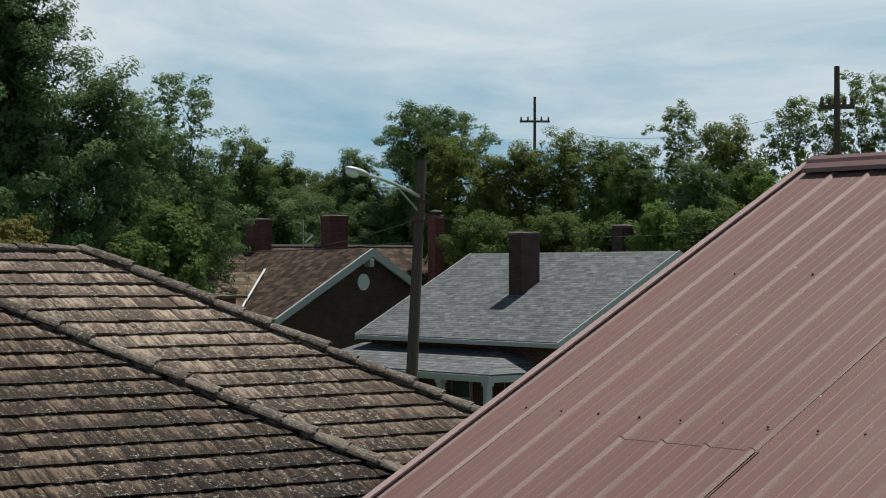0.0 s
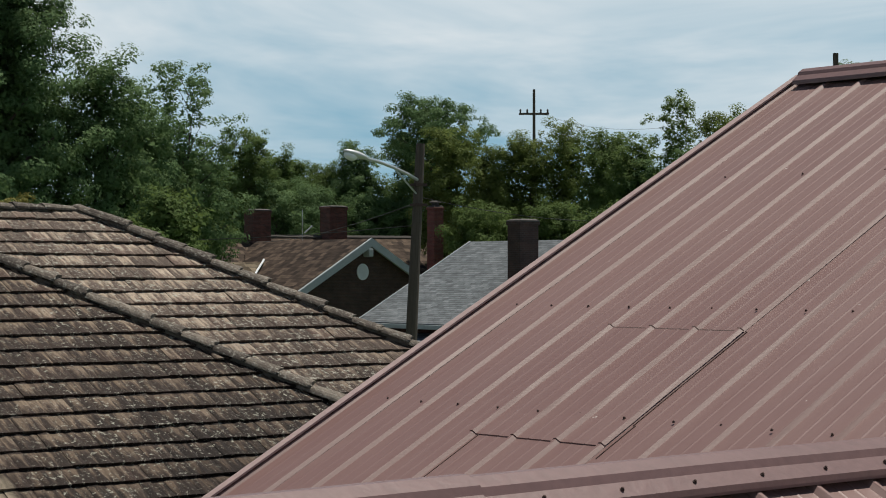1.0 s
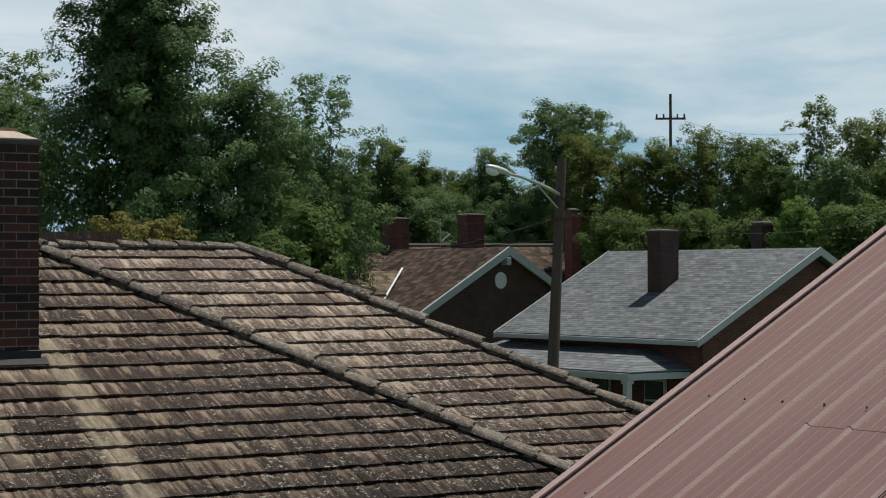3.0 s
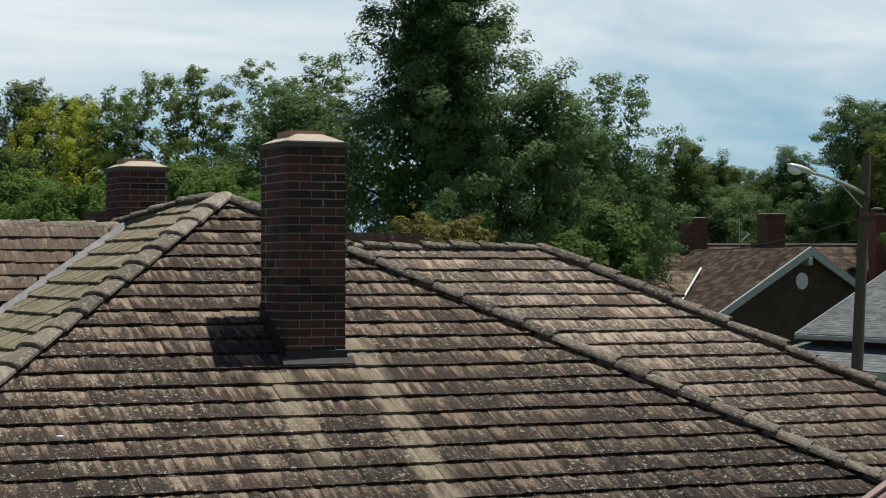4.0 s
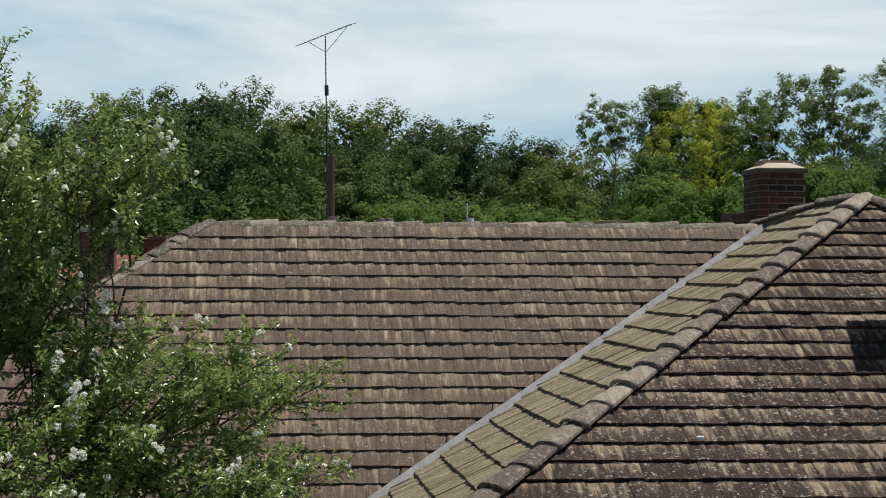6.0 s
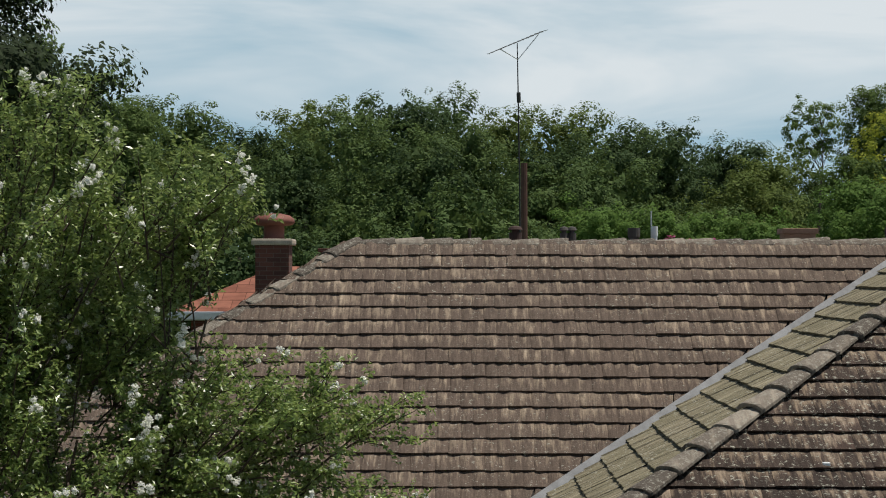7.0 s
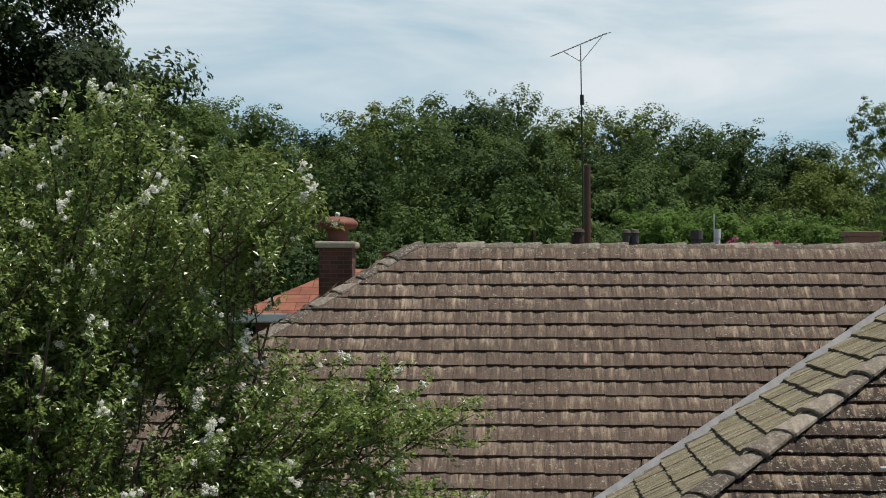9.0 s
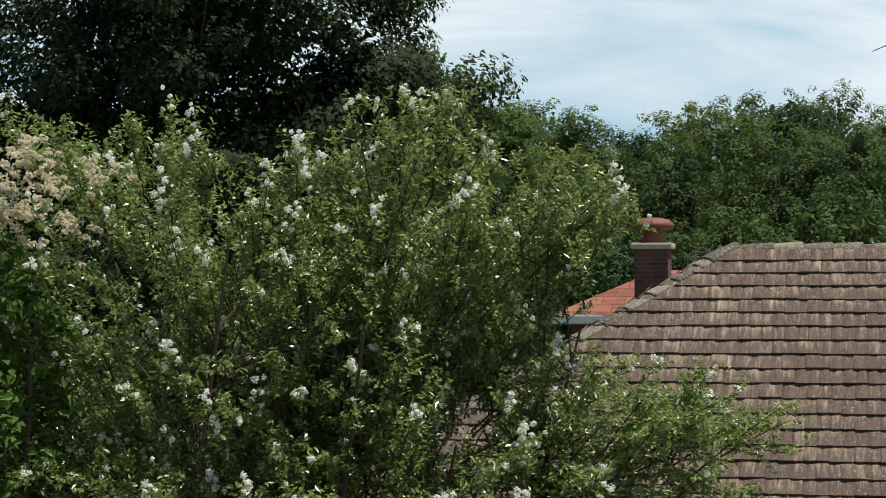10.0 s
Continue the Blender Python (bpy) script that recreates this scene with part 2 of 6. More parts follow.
def leaf_material(name, dark, mid, light, glow=0.3, rough=0.7, gloss=0.12, fine=7.0, speckle=0.22):
    """Foliage: one tone to each leaf, broad drifts of tone over the crown, some light through the blade."""
    m, n, l, b = nodes_of(name)
    geo = n.new("ShaderNodeNewGeometry")
    drift = noise_node(n, l, geo.outputs["Position"], 0.33, 4)
    v = calc(n, l, "ADD", calc(n, l, "MULTIPLY", geo.outputs["Random Per Island"], speckle), calc(n, l, "MULTIPLY", drift.outputs["Fac"], 1.04 - speckle))
    small = noise_node(n, l, geo.outputs["Position"], fine, 3, 0.7)
    v = calc(n, l, "ADD", v, calc(n, l, "MULTIPLY", calc(n, l, "SUBTRACT", small.outputs["Fac"], 0.5), 0.3))
    c = ramp_of(n, l, v, [(0.1, dark), (0.5, mid), (0.95, light)])
    l.new(c, b.inputs["Base Color"])
    b.inputs["Roughness"].default_value = rough
    b.inputs["Specular IOR Level"].default_value = gloss
    tr = n.new("ShaderNodeBsdfTranslucent")
    l.new(mixed(n, l, 0.5, c, light), tr.inputs["Color"])
    mx = n.new("ShaderNodeMixShader")
    mx.inputs["Fac"].default_value = glow
    l.new(b.outputs["BSDF"], mx.inputs[1])
    l.new(tr.outputs["BSDF"], mx.inputs[2])
    l.new(mx.outputs["Shader"], n["Material Output"].inputs["Surface"])
    return m


def metal_roof_material(name):
    """Faded red-brown painted steel, chalky with rain streaks, dust and specks."""
    m, n, l, b = nodes_of(name)
    pos = n.new("ShaderNodeNewGeometry").outputs["Position"]
    streak = noise_node(n, l, pos, 1.0, 5, 0.6, (1.6, 22.0, 1.6))
    big = noise_node(n, l, pos, 1.3, 4)
    fine = noise_node(n, l, pos, 130.0, 2)
    c = mixed(n, l, big.outputs["Fac"], (0.158, 0.086, 0.078), (0.190, 0.110, 0.100))
    c = mixed(n, l, calc(n, l, "MULTIPLY", ramp_of(n, l, streak.outputs["Fac"], [(0.35, (0, 0, 0)), (0.7, (1, 1, 1))]), 0.35), c, (0.215, 0.145, 0.134))
    speck = ramp_of(n, l, noise_node(n, l, pos, 26.0, 2, 0.5).outputs["Fac"], [(0.765, (0, 0, 0)), (0.785, (1, 1, 1))])
    c = mixed(n, l, calc(n, l, "MULTIPLY", speck, 0.6), c, (0.55, 0.5, 0.47))
    l.new(c, b.inputs["Base Color"])
    r = calc(n, l, "ADD", 0.42, calc(n, l, "MULTIPLY", big.outputs["Fac"], 0.2))
    l.new(r, b.inputs["Roughness"])
    bump(n, l, b, calc(n, l, "ADD", fine.outputs["Fac"], calc(n, l, "MULTIPLY", streak.outputs["Fac"], 2.0)), 0.12, 0.003)
    return m


def shingle_material(name, dark, light, course=0.14, axis="x"):
    """Asphalt shingles far off: courses across the slope with mixed tabs."""
    m, n, l, b = nodes_of(name)
    tc = n.new("ShaderNodeTexCoord").outputs["Object"]
    sep = n.new("ShaderNodeSeparateXYZ")
    l.new(tc, sep.inputs["Vector"])
    comb = n.new("ShaderNodeCombineXYZ")
    l.new(sep.outputs["Y" if axis == "x" else "X"], comb.inputs["X"])
    l.new(sep.outputs["Z"], comb.inputs["Y"])
    t = n.new("ShaderNodeTexBrick")
    t.inputs["Scale"].default_value = 1.0
    t.inputs["Brick Width"].default_value, t.inputs["Row Height"].default_value, t.inputs["Mortar Size"].default_value = 0.36, course * 0.5, 0.006
    t.inputs["Color1"].default_value, t.inputs["Color2"].default_value = (*dark, 1), (*light, 1)
    t.inputs["Mortar"].default_value = (*[c * 0.6 for c in dark], 1)
    l.new(comb.outputs["Vector"], t.inputs["Vector"])
    big = noise_node(n, l, tc, 0.8, 5, 0.6)
    tabs = noise_node(n, l, comb.outputs["Vector"], 1.0, 3, 0.6, (2.2, 11.0, 1.0))
    c = mixed(n, l, 0.5, t.outputs["Color"], ramp_of(n, l, big.outputs["Fac"], [(0.3, (0.6,) * 3), (0.7, (1, 1, 1))]), "MULTIPLY")
    c = mixed(n, l, 0.55, c, ramp_of(n, l, tabs.outputs["Fac"], [(0.35, (0.32,) * 3), (0.65, (0.68,) * 3)]), "OVERLAY")
    l.new(c, b.inputs["Base Color"])
    b.inputs["Roughness"].default_value = 0.9
    b.inputs["Specular IOR Level"].default_value = 0.15
    bump(n, l, b, t.outputs["Fac"], -0.5, 0.012)
    return m


def bark_material(name, dark, light):
    m, n, l, b = nodes_of(name)
    pos = n.new("ShaderNodeNewGeometry").outputs["Position"]
    t = noise_node(n, l, pos, 1.0, 5, 0.65, (14.0, 14.0, 2.5))
    l.new(mixed(n, l, t.outputs["Fac"], dark, light), b.inputs["Base Color"])
    b.inputs["Roughness"].default_value = 0.9
    bump(n, l, b, t.outputs["Fac"], 0.6, 0.02)
    return m


ROW_F, ROW_A, ROW_L = (5.478, 0.1099), (6.02, 0.1099), (6.23, 0.1190)
F_LOOK, A_LOOK = dict(wash=True, row=ROW_F, even=0.8, darken_range=(14.5, 12.8)), dict(row=ROW_A, tint=(1.06, 1.01, 0.97), lichen=0.55, crust=24.0, even=0.9, darken_range=(15.6, 13.2))
L_LOOK = dict(row=ROW_L, head=0.35, tint=(1.10, 1.04, 0.97), even=0.25, lichen=0.60, streaks=1.5)
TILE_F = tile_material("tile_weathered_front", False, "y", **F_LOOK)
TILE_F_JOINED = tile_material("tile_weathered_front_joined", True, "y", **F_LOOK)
TILE_A = tile_material("tile_weathered_lower", False, "y", **A_LOOK)
TILE_A_JOINED = tile_material("tile_weathered_lower_joined", True, "y", **A_LOOK)
TILE_L = tile_material("tile_weathered_main", False, "y", **L_LOOK)
TILE_L_JOINED = tile_material("tile_weathered_main_joined", True, "y", **L_LOOK)
TILE_SIDE = tile_material("tile_weathered_side", True, "x", moss=True)
BRICK = brick_material("brick_dark_red")
MORTAR = plain("mortar", (0.25, 0.20, 0.16), 0.95, vary=0.95, scale=1.8)
CEMENT = plain("cement_cap", (0.42, 0.37, 0.30), 0.9, vary=0.4, scale=8, grain=0.3)
CEMENT_DARK = plain("cement_dark", (0.085, 0.078, 0.072), 0.9, vary=0.4, scale=8)
TAR = plain("roof_tar", (0.012, 0.012, 0.013), 0.7, vary=0.3)
CLAY = plain("clay_flue", (0.33, 0.20, 0.14), 0.85, vary=0.3, scale=9)
LEAD = plain("flashing_lead", (0.19, 0.20, 0.215), 0.65, 0.1, 0.7, 7)
LEAD_DARK = plain("flashing_lead_dark", (0.05, 0.05, 0.05), 0.9, 0.0, 0.5, 12)
DECK = plain("roof_deck_dark", (0.03, 0.026, 0.024), 0.95)
METAL = metal_roof_material("painted_steel_red_brown")
TRIM_PALE = plain("pale_edge_trim", (0.34, 0.25, 0.235), 0.5, vary=0.15, scale=3)
METAL_CAP = plain("painted_steel_cap", (0.155, 0.093, 0.090), 0.45, vary=0.12, scale=3, grain=0.12)
RUST = plain("rusty_edge", (0.06, 0.035, 0.03), 0.9, vary=0.4)
SHINGLE = shingle_material("asphalt_shingle_grey", (0.115, 0.13, 0.14), (0.20, 0.22, 0.235), axis="x")
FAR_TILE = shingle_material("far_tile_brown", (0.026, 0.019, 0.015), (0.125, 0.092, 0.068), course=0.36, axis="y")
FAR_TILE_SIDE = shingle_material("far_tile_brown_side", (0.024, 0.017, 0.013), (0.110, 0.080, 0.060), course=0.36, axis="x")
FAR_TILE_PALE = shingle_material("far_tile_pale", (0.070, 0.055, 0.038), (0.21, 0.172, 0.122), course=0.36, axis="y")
FAR_TILE_ORANGE = shingle_material("far_tile_orange", (0.20, 0.080, 0.056), (0.29, 0.125, 0.088), course=0.24, axis="y")
FAR_BRICK = far_brick_material("far_brick_red", (0.25, 0.075, 0.055), (0.15, 0.05, 0.042), (0.2, 0.14, 0.12))
FAR_BRICK_BROWN = far_brick_material("far_brick_brown", (0.150, 0.054, 0.040), (0.080, 0.035, 0.028), (0.15, 0.105, 0.085))
FAR_BRICK_DARK = far_brick_material("far_brick_dark", (0.085, 0.045, 0.036), (0.055, 0.035, 0.03), (0.10, 0.08, 0.07))
WHITE = plain("white_trim_paint", (0.40, 0.44, 0.45), 0.5, vary=0.12, scale=3)
VENT_WHITE = plain("vent_white", (0.72, 0.76, 0.78), 0.5, vary=0.1)
GLASS = plain("dark_glass", (0.02, 0.025, 0.028), 0.08, vary=0.1)
WOOD_POLE = bark_material("weathered_pole", (0.038, 0.029, 0.023), (0.12, 0.094, 0.076))
STEEL = plain("galvanised_steel", (0.52, 0.55, 0.56), 0.4, 0.7, 0.15)
LAMP_GREY = plain("lamp_housing", (0.55, 0.58, 0.58), 0.45, 0.2, 0.12)
RUST_RED = plain("rust_red_paint", (0.20, 0.075, 0.055), 0.7, 0.2, 0.35, 9)
POST_BROWN = plain("post_brown", (0.10, 0.048, 0.036), 0.8, 0.0, 0.4, 6)
WIRE = plain("dark_cable", (0.02, 0.02, 0.02), 0.7)
BARK = bark_material("bark_grey_brown", (0.035, 0.028, 0.022), (0.13, 0.105, 0.085))
BARK_TWIG = bark_material("bark_twig_brown", (0.030, 0.022, 0.015), (0.080, 0.058, 0.040))
GRASS = plain("lawn_green", (0.06, 0.09, 0.03), 0.95, vary=0.45, scale=0.8, grain=0.3)
OAK = leaf_material("leaf_oak", (0.046, 0.082, 0.024), (0.098, 0.152, 0.044), (0.175, 0.240, 0.075), 0.38)
OLIVE = leaf_material("leaf_olive_green", (0.056, 0.084, 0.022), (0.120, 0.162, 0.042), (0.205, 0.250, 0.070), 0.38)
OPEN = leaf_material("leaf_open_crown", (0.054, 0.092, 0.026), (0.112, 0.170, 0.049), (0.190, 0.262, 0.082), 0.42)
DEEP = leaf_material("leaf_deep_green", (0.038, 0.078, 0.032), (0.092, 0.158, 0.062), (0.180, 0.265, 0.106), 0.35)
BRIGHT = leaf_material("leaf_bright_green", (0.050, 0.100, 0.022), (0.105, 0.185, 0.042), (0.18, 0.28, 0.075), 0.4)
GOLD = leaf_material("leaf_yellowing", (0.15, 0.185, 0.026), (0.30, 0.345, 0.050), (0.46, 0.49, 0.09), 0.45)
RUSTY = leaf_material("leaf_olive_brown", (0.075, 0.076, 0.020), (0.150, 0.145, 0.040), (0.25, 0.235, 0.075), 0.3)
WOODS = leaf_material("leaf_far_woods", (0.030, 0.058, 0.019), (0.072, 0.118, 0.037), (0.148, 0.205, 0.062), 0.25)
MYRTLE = leaf_material("leaf_myrtle", (0.028, 0.056, 0.014), (0.130, 0.205, 0.048), (0.42, 0.510, 0.170), 0.36, 0.32, 0.75, 30.0, 0.45)
# near-black leaves: the shade under the big oak's crown is in the colour
PAINTED_SHADE = leaf_material("leaf_shade_oak", (0.008, 0.014, 0.006), (0.018, 0.031, 0.012), (0.045, 0.070, 0.025), 0.12)
WOODS_DARK = leaf_material("leaf_far_woods_dark", (0.019, 0.040, 0.016), (0.044, 0.078, 0.028), (0.092, 0.135, 0.046), 0.25)
WOODS_LIGHT = leaf_material("leaf_far_woods_light", (0.046, 0.072, 0.020), (0.108, 0.152, 0.040), (0.190, 0.238, 0.066), 0.3)
PETAL = leaf_material("petal_white", (0.74, 0.75, 0.68), (0.86, 0.87, 0.82), (0.92, 0.92, 0.90), 0.5, 0.6)
PINK = leaf_material("petal_pink", (0.35, 0.06, 0.15), (0.5, 0.12, 0.25), (0.6, 0.2, 0.35), 0.2, 0.6)
PLUME = leaf_material("plume_cream", (0.42, 0.38, 0.24), (0.64, 0.58, 0.42), (0.80, 0.75, 0.60), 0.5, 0.7)


# ------------------------------------------------------------ building helpers
def empty(name, loc=(0, 0, 0), **tags):
    ob = new(name)
    ob.location = loc
    ob.empty_display_size = 0.2
    return tagged(ob, **tags)


def mesh_from(name, bm, material, smooth=False):
    me = bpy.data.meshes.new(name)
    bmesh.ops.recalc_face_normals(bm, faces=bm.faces)
    bm.to_mesh(me)
    bm.free()
    if material:
        me.materials.append(material)
    if smooth:
        for f in me.polygons:
            f.use_smooth = True
    return me


def part(name, bm, material, parent=None, label="", kind="", smooth=False):
    """One mesh object from a bmesh given in world metres, hung under its thing."""
    ob = new(name, mesh_from(name, bm, material, smooth))
    return under(ob, parent, label, kind)


def under(ob, parent, label="", kind=""):
    if parent is not None:
        ob.parent = parent
        bpy.context.view_layer.update()
        ob.matrix_parent_inverse = parent.matrix_world.inverted()
    return tagged(ob, label=label, kind=kind)


def data_mesh(name, verts, faces, material):
    """A mesh from arrays of places and of corner numbers (all faces of one size)."""
    verts, faces = np.asarray(verts, np.float32), np.asarray(faces, np.int32)
    me = bpy.data.meshes.new(name)
    me.vertices.add(len(verts))
    me.vertices.foreach_set("co", verts.ravel())
    k = faces.shape[1]
    me.loops.add(faces.size)
    me.loops.foreach_set("vertex_index", faces.ravel())
    me.polygons.add(len(faces))
    me.polygons.foreach_set("loop_start", np.arange(0, faces.size, k, dtype=np.int32))
    me.materials.append(material)
    me.update(calc_edges=True)
    me.validate()
    me.shade_flat()
    return me


def box(bm, x0, x1, y0, y1, z0, z1, bevel=0.0):
    m = Matrix.Translation(((x0 + x1) / 2, (y0 + y1) / 2, (z0 + z1) / 2)) @ Matrix.Diagonal((x1 - x0, y1 - y0, z1 - z0, 1))
    made = bmesh.ops.create_cube(bm, size=1.0, matrix=m)
    if bevel:
        edges = {e for v in made["verts"] for e in v.link_edges}
        bmesh.ops.bevel(bm, geom=list(edges), offset=bevel, segments=2, affect="EDGES", profile=0.6)
    return bm


def solid(bm, corners, faces):
    vs = [bm.verts.new(c) for c in corners]
    for f in faces:
        bm.faces.new([vs[i] for i in f])
    return bm


def tube(bm, path, radii, sides=8, cap=True):
    """A bent tube through places with a radius at each."""
    rings = []
    for i, p in enumerate(path):
        p = Vector(p)
        ahead = Vector(path[min(i + 1, len(path) - 1)]) - Vector(path[max(i - 1, 0)])
        q = ahead.to_track_quat("Z", "Y")
        rings.append([bm.verts.new(p + q @ Vector((math.cos(a) * radii[i], math.sin(a) * radii[i], 0))) for a in (2 * math.pi * k / sides for k in range(sides))])
    for a, b in zip(rings, rings[1:]):
        for k in range(sides):
            bm.faces.new((a[k], a[(k + 1) % sides], b[(k + 1) % sides], b[k]))
    if cap:
        bm.faces.new(rings[0][::-1])
        bm.faces.new(rings[-1])
    return bm


def lathe(bm, centre, profile, sides=20):
    """A turned form: (radius, height) pairs round an upright axis."""
    cx, cy, cz = centre
    rings = [[bm.verts.new((cx + r * math.cos(2 * math.pi * k / sides), cy + r * math.sin(2 * math.pi * k / sides), cz + h)) for k in range(sides)] for r, h in profile]
    for a, b in zip(rings, rings[1:]):
        for k in range(sides):
            bm.faces.new((a[k], a[(k + 1) % sides], b[(k + 1) % sides], b[k]))
    bm.faces.new(rings[0][::-1])
    bm.faces.new(rings[-1])
    return bm


def slab_on(bm, corners, thick):
    """A sheet with the given upper corners and a thickness straight down."""
    n = len(corners)
    top = [bm.verts.new(c) for c in corners]
    low = [bm.verts.new((c[0], c[1], c[2] - thick)) for c in corners]
    bm.faces.new(top)
    bm.faces.new(low[::-1])
    for k in range(n):
        bm.faces.new((top[k], low[k], low[(k + 1) % n], top[(k + 1) % n]))
    return bm


# ------------------------------------------------------------ ground
def ground_sheet():
    n = 60
    side = np.sign(np.linspace(-1, 1, n)) * np.abs(np.linspace(-1, 1, n)) ** 2.5 * 2400
    verts, faces = [], []
    for j in range(n):
        for i in range(n):
            verts.append((side[i], side[j], 0.15 * noise.noise(Vector((side[i] * 0.03, side[j] * 0.03, 0.0))) - 0.1))
    for j in range(n - 1):
        for i in range(n - 1):
            faces.append((j * n + i, j * n + i + 1, (j + 1) * n + i + 1, (j + 1) * n + i))
    ob = new("ground", data_mesh("ground", verts, faces, GRASS))
    tagged(ob, "mown grass lots under and behind the houses", "ground", kind="structure")


ground_sheet()

# ------------------------------------------------------------ tiled house: planes of its roof
EAVE = 2.9
SF, AF = 0.567, math.atan(0.567)          # front hip end and the lower slope behind it
SL, AL = 0.748, math.atan(0.748)          # long main slope
APEX = Vector((5.18, 16.58, 6.454))
RIDGE_L = Vector((-0.6, 18.45, 6.235))     # left end of the main ridge
RIDGE_A = Vector((8.38, 16.58, 6.02))     # right end of the lower ridge
E_F, E_L, TILE_W = 0.2229, 0.1987, 0.204

PROFILE = ((0.0, 0.000), (0.08, 0.007), (0.25, 0.014), (0.42, 0.007), (0.5, 0.002), (0.58, 0.005), (0.75, 0.009), (0.92, 0.004), (1.0, 0.000))


def tile_arrays(a0, a1, b0, b1, w0, w1, lift0, lift1, drop=0.020, skew=0.0):
    """One tile in slope metres (across, up, out): lower edge a0..a1 at w0, upper edge b0..b1 at w1."""
    low, skirt, high = [], [], []
    for f, h in PROFILE:
        w = w0 - 1.3 * h + skew * (f - 0.5)
        low.append((a0 + f * (a1 - a0), w, lift0 + h))
        skirt.append((a0 + f * (a1 - a0), w + 0.004, lift0 + h - drop))
        high.append((b0 + f * (b1 - b0), w1, lift1 + h * 0.6))
    k = len(PROFILE)
    faces = [(i, i + 1, 2 * k + i + 1, 2 * k + i) for i in range(k - 1)] + [(k + i, k + i + 1, i + 1, i) for i in range(k - 1)]
    return low + skirt + high, faces


def tiled_slope(name, parent, origin, across, upward, exposure, first, last, bounds, piece_mat, joined_mat, focus, label, pieces=300, lift=0.028):
    """Rows of tiles on one slope; whole tiles nearest to focus are single pieces, the rest one joined part."""
    U, W = Vector(across).normalized(), Vector(upward).normalized()
    N = U.cross(W).normalized()
    if N.z < 0:
        N = -N
    M = Matrix((U, W, N)).transposed().to_4x4()
    M.translation = origin
    rng = random.Random(name)
    # dark underlay sheet
    bm = bmesh.new()
    lo, hi = first * exposure, last * exposure
    c = [(bounds(lo)[0], lo, -0.01), (bounds(lo)[1], lo, -0.01), (bounds(hi)[1], hi, -0.01), (bounds(hi)[0], hi, -0.01)]
    top = [bm.verts.new(M @ Vector(v)) for v in c]
    low = [bm.verts.new(M @ (Vector(v) - Vector((0, 0, 0.06)))) for v in c]
    bm.faces.new(top)
    bm.faces.new(low[::-1])
    for k in range(4):
        bm.faces.new((top[k], low[k], low[(k + 1) % 4], top[(k + 1) % 4]))
    deck = part("roof_slope", bm, DECK, parent, label)
    whole, verts, faces = [], [], []
    for r in range(first, last):
        w0 = r * exposure
        w1 = w0 + exposure * 1.22
        l0, h0 = bounds(w0)
        l1, h1 = bounds(min(w1, hi))
        start = math.floor(min(l0, l1) / TILE_W) - 1
        off = TILE_W * (0.5 * (r % 2) + rng.uniform(-0.06, 0.06))
        sag = lambda u: 0.010 * noise.noise(Vector((u * 0.7, r * 0.9, 3.0)))
        for i in range(start, math.ceil(max(h0, h1) / TILE_W) + 2):
            a0, a1 = i * TILE_W + off + 0.0006, (i + 1) * TILE_W + off - 0.0006
            jw, jl = rng.uniform(-0.005, 0.005) + sag(a0), rng.uniform(-0.004, 0.005)
            if a0 >= max(l0, l1) and a1 <= min(h0, h1):
                whole.append((a0, w0 + jw, jl, rng.uniform(-0.35, 0.35)))
                continue
            c0, c1, d0, d1 = max(a0, l0), min(a1, h0), max(a0, l1), min(a1, h1)
            if c1 - c0 < 0.01 and d1 - d0 < 0.01:
                continue
            c0, c1 = (c0, c1) if c1 > c0 else ((c0 + c1) / 2,) * 2
            d0, d1 = (d0, d1) if d1 > d0 else ((d0 + d1) / 2,) * 2
            v, f = tile_arrays(c0, c1, d0, d1, w0 + jw, w1, lift + jl, 0.002)
            faces += [tuple(k + len(verts) for k in q) for q in f]
            verts += [M @ Vector(p) for p in v]
    whole.sort(key=lambda q: (q[0] - focus[0]) ** 2 + (q[1] - focus[1]) ** 2)
    v, f = tile_arrays(0, TILE_W - 0.0012, 0, TILE_W - 0.0012, 0, exposure * 1.22, lift, 0.002)
    unit = bpy.data.meshes.new("roof_tile")
    unit.from_pydata(v, [], f)
    unit.materials.append(piece_mat)
    unit.update()
    for k, (a, w, jl, turn) in enumerate(whole):
        m = M @ pose(a, w, jl, 0, 0, turn)
        if k < pieces:
            PIECES.append((unit, m, deck))
        else:
            faces += [tuple(i + len(verts) for i in q) for q in f]
            verts += [m @ Vector(p) for p in v]
    rest = new("roof_tiles", data_mesh("roof_tiles", [tuple(p) for p in verts], faces, joined_mat))
    under(rest, deck, kind="stuff")
    return deck


PIECES = []      # single tiles, bricks: linked at the end of the file

house = empty("house", (5, 16, 0), label="single-storey house with a weathered brown concrete-tile hip roof", category="house")


def up_y(s):
    return Vector((0, 1, s))


# front hip end: w counts up the slope from its datum row
O_F = Vector((0, 14.858, 5.478))
cF, cL = math.cos(AF), math.cos(AL)


def bounds_front(w):
    y = O_F.y + w * cF
    d = max(APEX.y - y, 0.0)
    return APEX.x - d, APEX.x + d


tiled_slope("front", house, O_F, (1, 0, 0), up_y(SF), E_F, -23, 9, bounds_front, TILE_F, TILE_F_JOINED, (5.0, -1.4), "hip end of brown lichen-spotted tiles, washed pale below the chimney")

# lower slope behind it on the far side of the hip
O_A = Vector((0, RIDGE_A.y, RIDGE_A.z))


def bounds_lower(w):
    y = O_A.y + w * cF
    d = max(RIDGE_A.y - y, 0.0)
    return 5.9 + d, RIDGE_A.x + d


